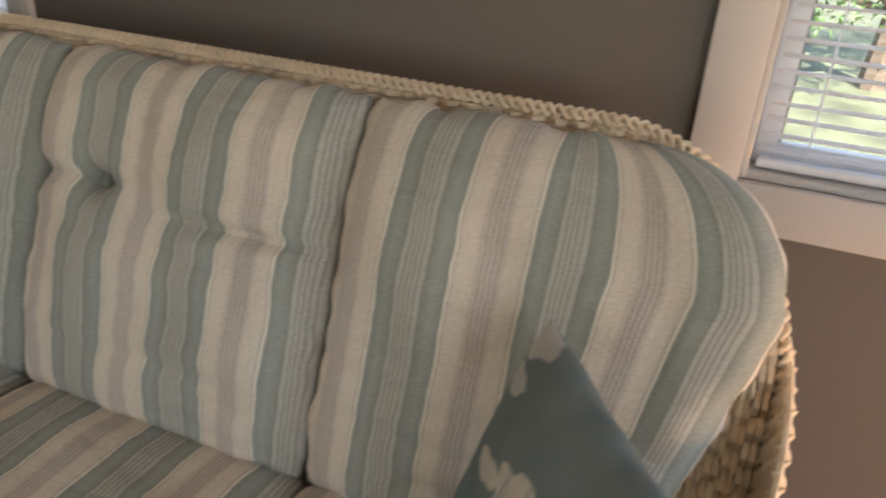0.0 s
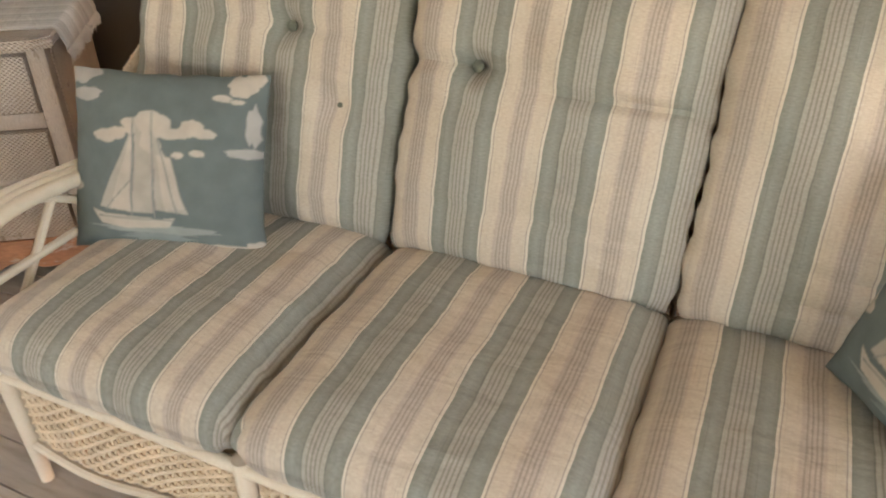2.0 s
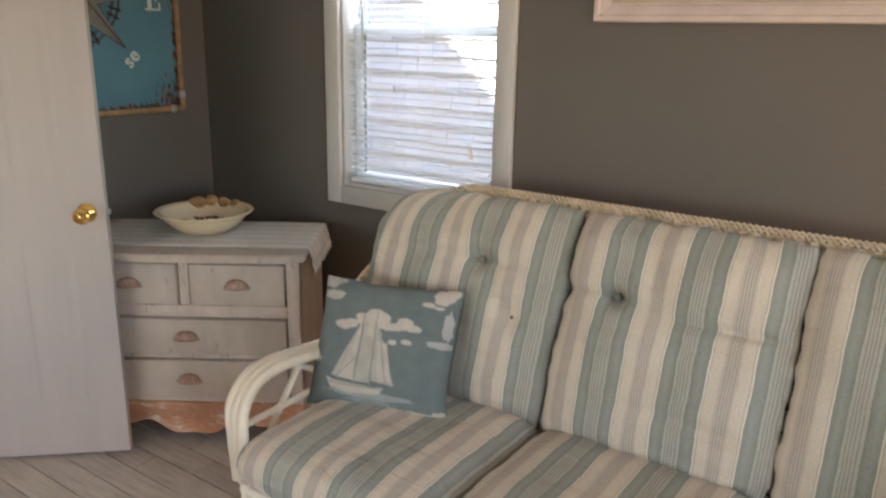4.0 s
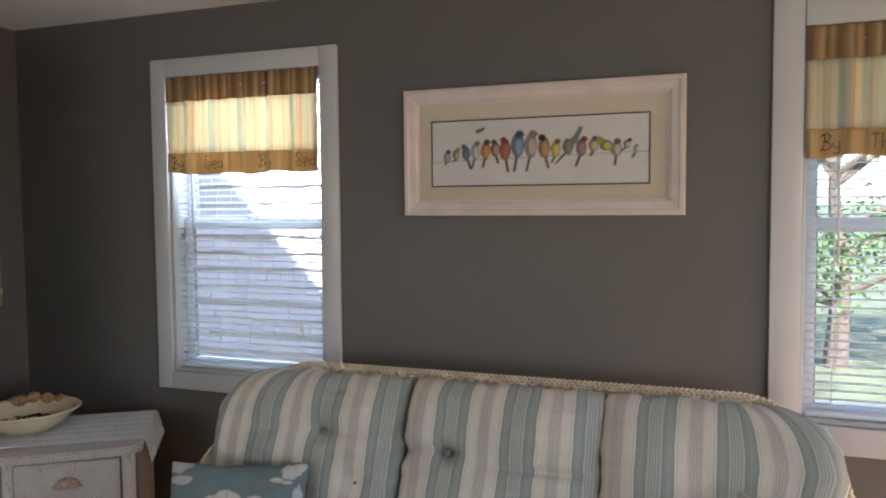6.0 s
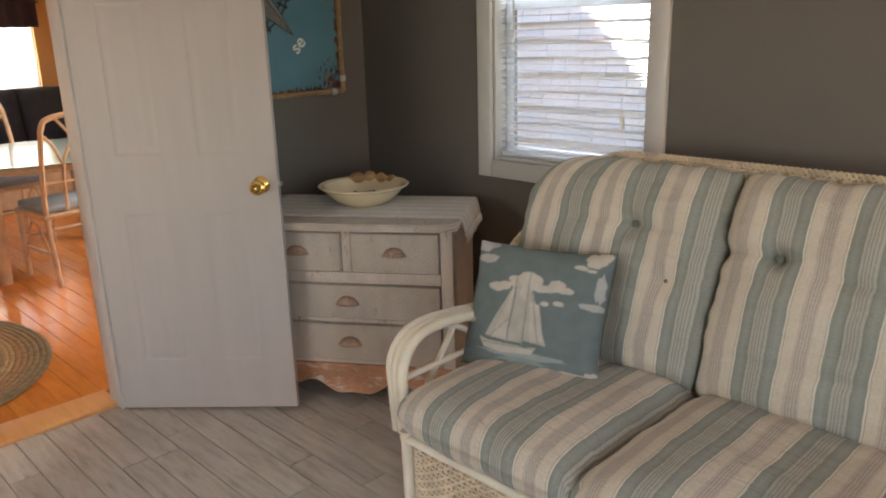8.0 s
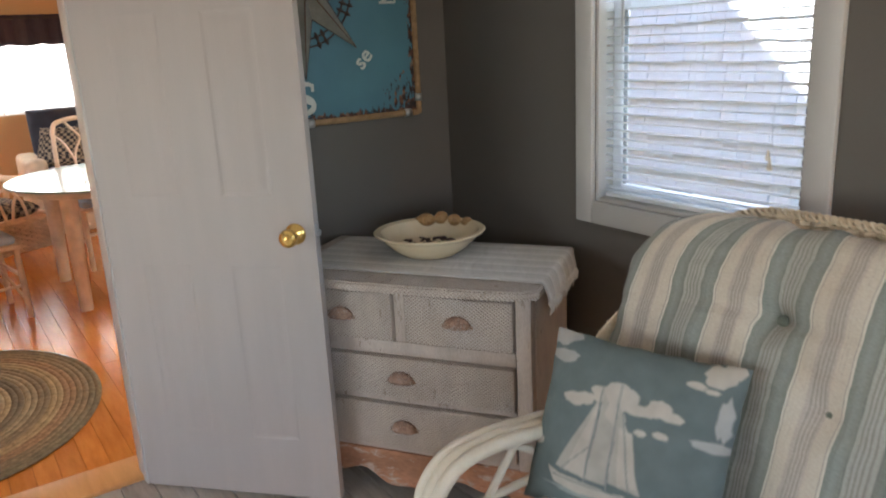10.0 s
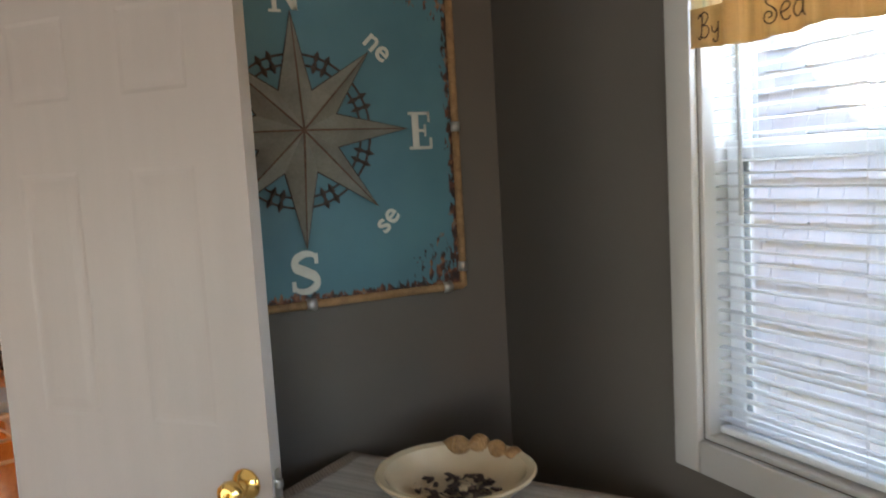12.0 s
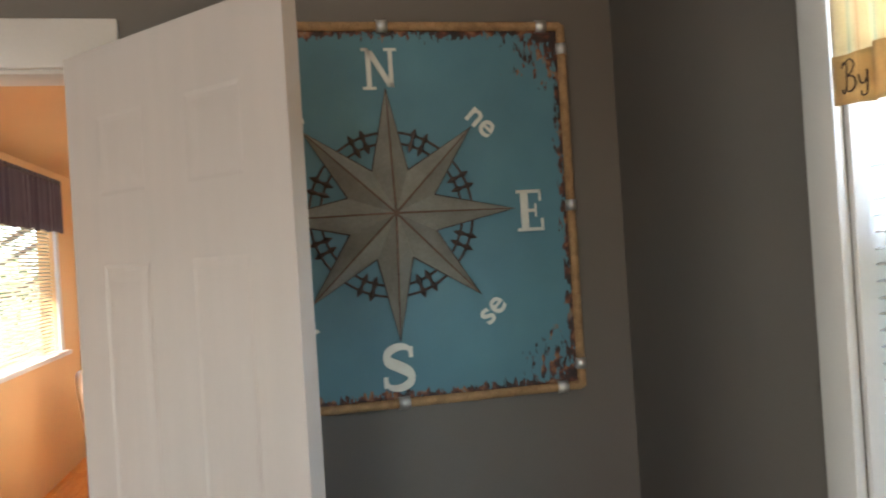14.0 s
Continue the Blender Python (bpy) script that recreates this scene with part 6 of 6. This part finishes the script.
# furniture of honey rattan
def rattan_chair(m, label):
    c = thing("dining_chair", label, "chair", m, group="rattan chairs round the glass table")
    for x in (-0.20, 0.20):
        part("back_post", tube(bmesh.new(), curve_points([(x, 0.24, 0.0), (x, 0.20, 0.42), (x, 0.25, 0.75), (x * 0.92, 0.28, 0.97)], 16), 0.017, 8), M_HONEY, c)
        part("front_leg", tube(bmesh.new(), [(x, -0.20, 0.0), (x, -0.19, 0.44)], 0.018, 8), M_HONEY, c)
        part("side_stretcher", tube(bmesh.new(), [(x, -0.19, 0.20), (x, 0.215, 0.20)], 0.010, 6), M_HONEY, c)
        part("leg_arch", tube(bmesh.new(), curve_points([(x, -0.19, 0.12), (x, -0.08, 0.33), (x, 0.0, 0.38), (x, 0.08, 0.33), (x, 0.21, 0.12)], 16), 0.009, 6), M_HONEY, c)
    part("top_rail", tube(bmesh.new(), curve_points([(-0.184, 0.28, 0.96), (-0.15, 0.285, 1.02), (0, 0.29, 1.045), (0.15, 0.285, 1.02), (0.184, 0.28, 0.96)], 20), 0.017, 8), M_HONEY, c)
    for x in (-0.07, 0.07):
        part("back_spindle", tube(bmesh.new(), curve_points([(x, 0.205, 0.46), (x, 0.25, 0.74), (x * 0.2, 0.27, 0.88), (-x * 1.3, 0.285, 1.02)], 16), 0.010, 6), M_HONEY, c)
        part("back_curl", tube(bmesh.new(), curve_points([(x, 0.25, 0.74), (x * 1.7, 0.265, 0.86), (x * 2.5, 0.275, 0.93)], 10), 0.009, 6), M_HONEY, c)
    part("back_rail", tube(bmesh.new(), [(-0.2, 0.232, 0.64), (0.2, 0.232, 0.64)], 0.010, 6), M_HONEY, c)
    part("front_stretcher", tube(bmesh.new(), [(-0.2, -0.192, 0.26), (0.2, -0.192, 0.26)], 0.012, 6), M_HONEY, c)
    part("seat_frame", boxes((-0.225, 0.225, -0.215, 0.225, 0.42, 0.45), bevel=0.012), M_HONEY, c)
    part("seat_pad", boxes((-0.205, 0.205, -0.20, 0.19, 0.451, 0.50), bevel=0.02, seg=3), mat("pale_blue_pad", (0.42, 0.52, 0.62), 0.9, var=0.1), c, "pale blue seat pad")
    return c


chair = rattan_chair(pose(-4.95, 0.93, 0, 0, 0, -84), "honey-coloured bent rattan dining chair by the table")
copy_thing(chair, pose(-6.15, 0.92, 0, 0, 0, 97))
copy_thing(chair, pose(-5.30, 0.02, 0, 0, 0, 190))
table = thing("dining_table", "round glass-topped table on pale rattan legs", "table", pose(-5.43, 0.94, 0))
M_TGLASS = mat("blue_green_glass", (0.36, 0.55, 0.56), 0.25, var=0.02, bump=0, coat=0.5)
part("tabletop", lathe(bmesh.new(), [(0.001, 0.735), (0.675, 0.735), (0.68, 0.741), (0.675, 0.747), (0.001, 0.747)], 48), M_TGLASS, table, "pale blue-green glass top")
part("apron_ring", tube(bmesh.new(), [(0.60 * math.cos(i * math.pi / 24), 0.60 * math.sin(i * math.pi / 24), 0.71) for i in range(48)], 0.024, 8, closed=True), M_HONEY, table)
for k in range(4):
    a = math.pi / 4 + k * math.pi / 2
    part("leg", tube(bmesh.new(), [(0.56 * math.cos(a), 0.56 * math.sin(a), 0), (0.555 * math.cos(a), 0.555 * math.sin(a), 0.40), (0.55 * math.cos(a), 0.55 * math.sin(a), 0.70)], [0.036, 0.044, 0.052], 14), M_HONEY, table)
# wicker armchair
arm = thing("wicker_armchair", "pale wicker armchair with arched arms and dark checked cushions", "armchair", pose(-6.72, 0.18, 0, 0, 0, 205))
for nm, (ax, ay), (bx, by) in (("woven_side", (-0.34, -0.34), (-0.34, 0.34)), ("woven_side", (0.34, -0.34), (0.34, 0.34)), ("woven_front", (-0.34, -0.34), (0.34, -0.34))):
    def skirt(s, t, lift, ax=ax, ay=ay, bx=bx, by=by):
        return Vector((ax + (bx - ax) * s + (lift if ax == bx else 0), ay + (by - ay) * s + (lift if ay == by else 0), 0.11 + 0.22 * t))
    bm = bmesh.new()
    woven(bm, skirt, 12, 18, 0.011, 0.008)
    tagged(part(nm, bm, M_HONEY, arm, "woven wicker panel"), kind="stuff")
for x in (-0.34, 0.34):
    part("arm_rail", tube(bmesh.new(), curve_points([(x, -0.37, 0.34), (x, -0.385, 0.50), (x, -0.33, 0.61), (x, -0.10, 0.65), (x, 0.18, 0.72), (x, 0.36, 0.86)], 26), 0.024, 8), M_HONEY, arm)
    for y0 in (-0.30, -0.14, 0.02):
        part("arm_arch", tube(bmesh.new(), curve_points([(x, y0, 0.34), (x, y0 + 0.04, 0.50), (x, y0 + 0.14, 0.59), (x, y0 + 0.24, 0.50), (x, y0 + 0.28, 0.34)], 18), 0.011, 6), M_HONEY, arm)
    part("base_rail", tube(bmesh.new(), [(x, -0.35, 0.34), (x, 0.35, 0.34)], 0.016, 8), M_HONEY, arm)
part("front_rail", tube(bmesh.new(), [(-0.34, -0.35, 0.34), (0.34, -0.35, 0.34)], 0.016, 8), M_HONEY, arm)


def chair_back(s, t, lift):
    return Vector((-0.34 + 0.68 * s, 0.34 + 0.12 * t + lift, 0.34 + t * (0.50 + 0.10 * math.sin(math.pi * s))))


bm = bmesh.new()
woven(bm, chair_back, 22, 18, 0.011, 0.008)
tagged(part("woven_back", bm, M_HONEY, arm, "woven wicker back"), kind="stuff")
part("rim", tube(bmesh.new(), [chair_back(i / 24, 1.0, 0) for i in range(25)], 0.022, 8), M_HONEY, arm)
M_CHECK = bpy.data.materials.new("dark_checked_cotton")
M_CHECK.use_nodes = True
ck = M_CHECK.node_tree.nodes.new("ShaderNodeTexChecker")
ck.inputs["Scale"].default_value, ck.inputs[1].default_value, ck.inputs[2].default_value = 34, (0.03, 0.028, 0.03, 1), (0.34, 0.27, 0.18, 1)
tcc = M_CHECK.node_tree.nodes.new("ShaderNodeTexCoord")
M_CHECK.node_tree.links.new(tcc.outputs["Object"], ck.inputs[0])
M_CHECK.node_tree.links.new(ck.outputs[0], M_CHECK.node_tree.nodes["Principled BSDF"].inputs["Base Color"])
M_CHECK.node_tree.nodes["Principled BSDF"].inputs["Roughness"].default_value = 0.9
part("seat_cushion", cushion(0.56, 0.5, 0.13, n=16), M_CHECK, arm, "dark checked seat cushion", m=pose(0, -0.03, 0.40, -90))
part("back_cushion", cushion(0.5, 0.42, 0.12, n=16), M_CHECK, arm, "dark checked back cushion", m=pose(0, 0.27, 0.64, -14))
for x, y in ((-0.33, -0.33), (0.33, -0.33), (-0.33, 0.33), (0.33, 0.33)):
    part("leg", tube(bmesh.new(), [(x, y, 0), (x, y, 0.16)], 0.022, 8), M_HONEY, arm)
# dark sofa below the far window
s2 = thing("dark_sofa", "navy upholstered sofa on a wicker base under the window", "sofa", pose(-7.75, 1.64, 0, 0, 0, 90))
part("base", boxes((-0.95, 0.95, -0.36, 0.36, 0.0, 0.34), bevel=0.02), M_WICKER, s2, "pale wicker base")
for x in (-0.46, 0.46):
    part("seat_cushion", cushion(0.92, 0.68, 0.20, n=18), M_NAVY, s2, m=pose(x, -0.04, 0.44, -90))
    part("back_cushion", cushion(0.92, 0.56, 0.20, n=18), M_NAVY, s2, m=pose(x, 0.27, 0.76, -12))
for x in (-0.98, 0.98):
    part("arm", boxes((x - 0.09, x + 0.09, -0.38, 0.36, 0.05, 0.66), bevel=0.05, seg=3), M_WICKER, s2)
tagged(part("throw_pillow", cushion(0.42, 0.38, 0.14, n=18, p=3.2, q=0.55, pinch=0.05), M_CHECK, None, m=pose(-7.52, 0.90, 0.74, -35, 0, 60)), "dark dotted throw pillow on the navy sofa", "pillow")
# braided oval rug
rug = thing("braided_rug", "oval braided rug in olive, tan and brown rings", "rug", pose(-3.92, -0.22, 0))
tones = [(0.20, 0.16, 0.09), (0.24, 0.18, 0.10), (0.30, 0.19, 0.10), (0.36, 0.27, 0.14), (0.22, 0.17, 0.10), (0.30, 0.25, 0.15), (0.17, 0.14, 0.09), (0.38, 0.30, 0.17)]
rugm = [mat(f"braid_tone", c, 0.95, var=0.3, scale=45, fine=160, bump=0.6) for c in tones]
for k in range(22):
    rx, ry = 0.76 - 0.029 * k, 0.60 - 0.0262 * k
    if ry < 0.02:
        break
    part("braid_ring", tube(bmesh.new(), [(rx * math.cos(i * math.pi / 32) * (1 + 0.004 * math.cos(i * 9)), ry * math.sin(i * math.pi / 32), 0.007) for i in range(64)], 0.0148, 8, closed=True, flat=0.45), rugm[(k // 2) % 8], rug)
planks(ffloor, FX0, -3.022, FY0, FY1, 0.083, (1.5, 2.1, 2.6), M_ORANGE, seed=9, gap=0.0007)

# ---- outside: ground, neighbour's house, trees ----
M_GRASS = mat("dry_grass", (0.115, 0.125, 0.07), 0.9, var=0.4, scale=2, fine=40, bump=0.6)
tagged(part("ground", boxes((-400, 400, -400, 400, -0.75, -0.6)), M_GRASS, None, smooth=False), "grass ground round the house", "ground", kind="structure")
M_SIDING = mat("white_siding", (0.74, 0.77, 0.82), 0.6, var=0.08, scale=3, fine=60, bump=0.1)
nb = thing("neighbour_house", "white shingle-sided two-storey house close to the windows", "house", pose(-4.2, 5.0, -0.6))
part("wall", boxes((-4.3, 3.35, 0.03, 4.0, 0, 5.4)), M_SIDING, nb, smooth=False)
courses = []
for c in range(4):
    r = random.Random(70 + c)
    bm, x = bmesh.new(), -3.84
    while x < 3.8:
        x1 = min(x + r.uniform(0.11, 0.22), 3.84)
        drop, out = r.uniform(-0.012, 0.010), r.uniform(0.0, 0.006)
        q = [bm.verts.new(p) for p in ((x, -out, drop), (x1 - 0.005, -out, drop), (x1 - 0.005, 0.029, 0.165), (x, 0.029, 0.165), (x, 0.0295, drop), (x1 - 0.005, 0.0295, drop))]
        for f in ((0, 1, 2, 3), (4, 5, 1, 0), (0, 3, 4), (1, 5, 2)):
            bm.faces.new([q[k] for k in f])
        x = x1
    me = bpy.data.meshes.new("shingle_course")
    bm.to_mesh(me)
    bm.free()
    me.materials.append(M_SIDING)
    courses.append(me)
for k in range(35):
    o = share("shingle_course", courses[k % 4], nb, pose(-0.46, 0, 0.15 * k))
    o["kind"] = "stuff"
v = bmesh.new()
pr = [(-0.4, 5.3), (2.1, 6.7), (4.6, 5.3), (4.6, 5.15), (2.1, 6.55), (-0.4, 5.15)]
a = [v.verts.new((-4.6, y, z)) for y, z in pr]
b = [v.verts.new((3.6, y, z)) for y, z in pr]
v.faces.new(a)
v.faces.new(b[::-1])
for i in range(6):
    v.faces.new((a[i], b[i], b[(i + 1) % 6], a[(i + 1) % 6]))
part("roof", v, mat("grey_shingle", (0.16, 0.16, 0.165), 0.9, var=0.3, scale=10, fine=60), nb, smooth=False)
M_BARK, M_LEAF = mat("bark", (0.12, 0.09, 0.065), 0.9, var=0.3, scale=20, bump=0.6), mat("leaf", (0.085, 0.15, 0.04), 0.6, var=0.5, scale=3, fine=30, bump=0.0)


def tree(x, y, hgt, spread, seed):
    r = random.Random(seed)
    t = thing("tree", "leafy broad tree in the garden", "tree", pose(x, y, -0.6), group="garden trees")
    bm = bmesh.new()
    tube(bm, curve_points([(0, 0, 0), (0.05, 0, hgt * 0.3), (-0.05, 0.05, hgt * 0.6), (0, 0, hgt * 0.9)], 12), [0.16 - 0.011 * i for i in range(13)], 8)
    tips = []
    for k in range(14):
        a, z = r.uniform(0, 6.28), r.uniform(0.18, 0.8) * hgt
        tip = Vector((spread * r.uniform(0.5, 1.0) * math.cos(a), spread * r.uniform(0.5, 1.0) * math.sin(a), z + r.uniform(0.1, 0.6)))
        tube(bm, curve_points([(0, 0, z * 0.85), tip * 0.5 + Vector((0, 0, z * 0.45)), tip], 6), [0.05, 0.045, 0.038, 0.03, 0.024, 0.017, 0.01], 5)
        tips += [tip, tip * 0.75 + Vector((0, 0, z * 0.22))]
    part("trunk", bm, M_BARK, t)
    vs, fs = [], []
    for k in range(4200):
        c = r.choice(tips) + Vector((r.gauss(0, 0.33), r.gauss(0, 0.33), r.gauss(0, 0.26)))
        s = r.uniform(0.03, 0.065)
        e = Euler((r.uniform(-1, 1), r.uniform(-1, 1), r.uniform(0, 6.28))).to_matrix()
        i = len(vs)
        vs += [c + e @ Vector(q) for q in ((-s, 0, 0), (0, -s * 0.5, 0.01), (s, 0, 0), (0, s * 0.5, 0.01))]
        fs.append((i, i + 1, i + 2, i + 3))
    me = bpy.data.meshes.new("crown")
    me.from_pydata([tuple(v) for v in vs], [], fs)
    me.materials.append(M_LEAF)
    o = new("crown", me)
    o.parent = t
    o["kind"] = "stuff"


# The tree at (-5.2, -4.4) is unseen, added tall to keep sun off window_3.
for i, (x, y, hh, sp) in enumerate(((1.6, 10.4, 4.0, 1.8), (3.8, 11.0, 4.8, 2.0), (-0.1, 12.6, 5.0, 2.2), (6.6, 10.0, 4.2, 1.9), (-1.2, -6.4, 3.6, 1.5), (0.9, -7.0, 4.0, 1.6), (-5.2, -4.4, 6.6, 2.3), (-13.5, -3.6, 4.6, 2.2), (-18.0, -6.0, 5.5, 2.8))):
    tree(x, y, hh, sp, 40 + i)

planks(floor, XW - 0.04, XE, YS, YN, 0.104, (1.22, 1.6, 1.9, 0.9), M_PLANK, gap=0.004)
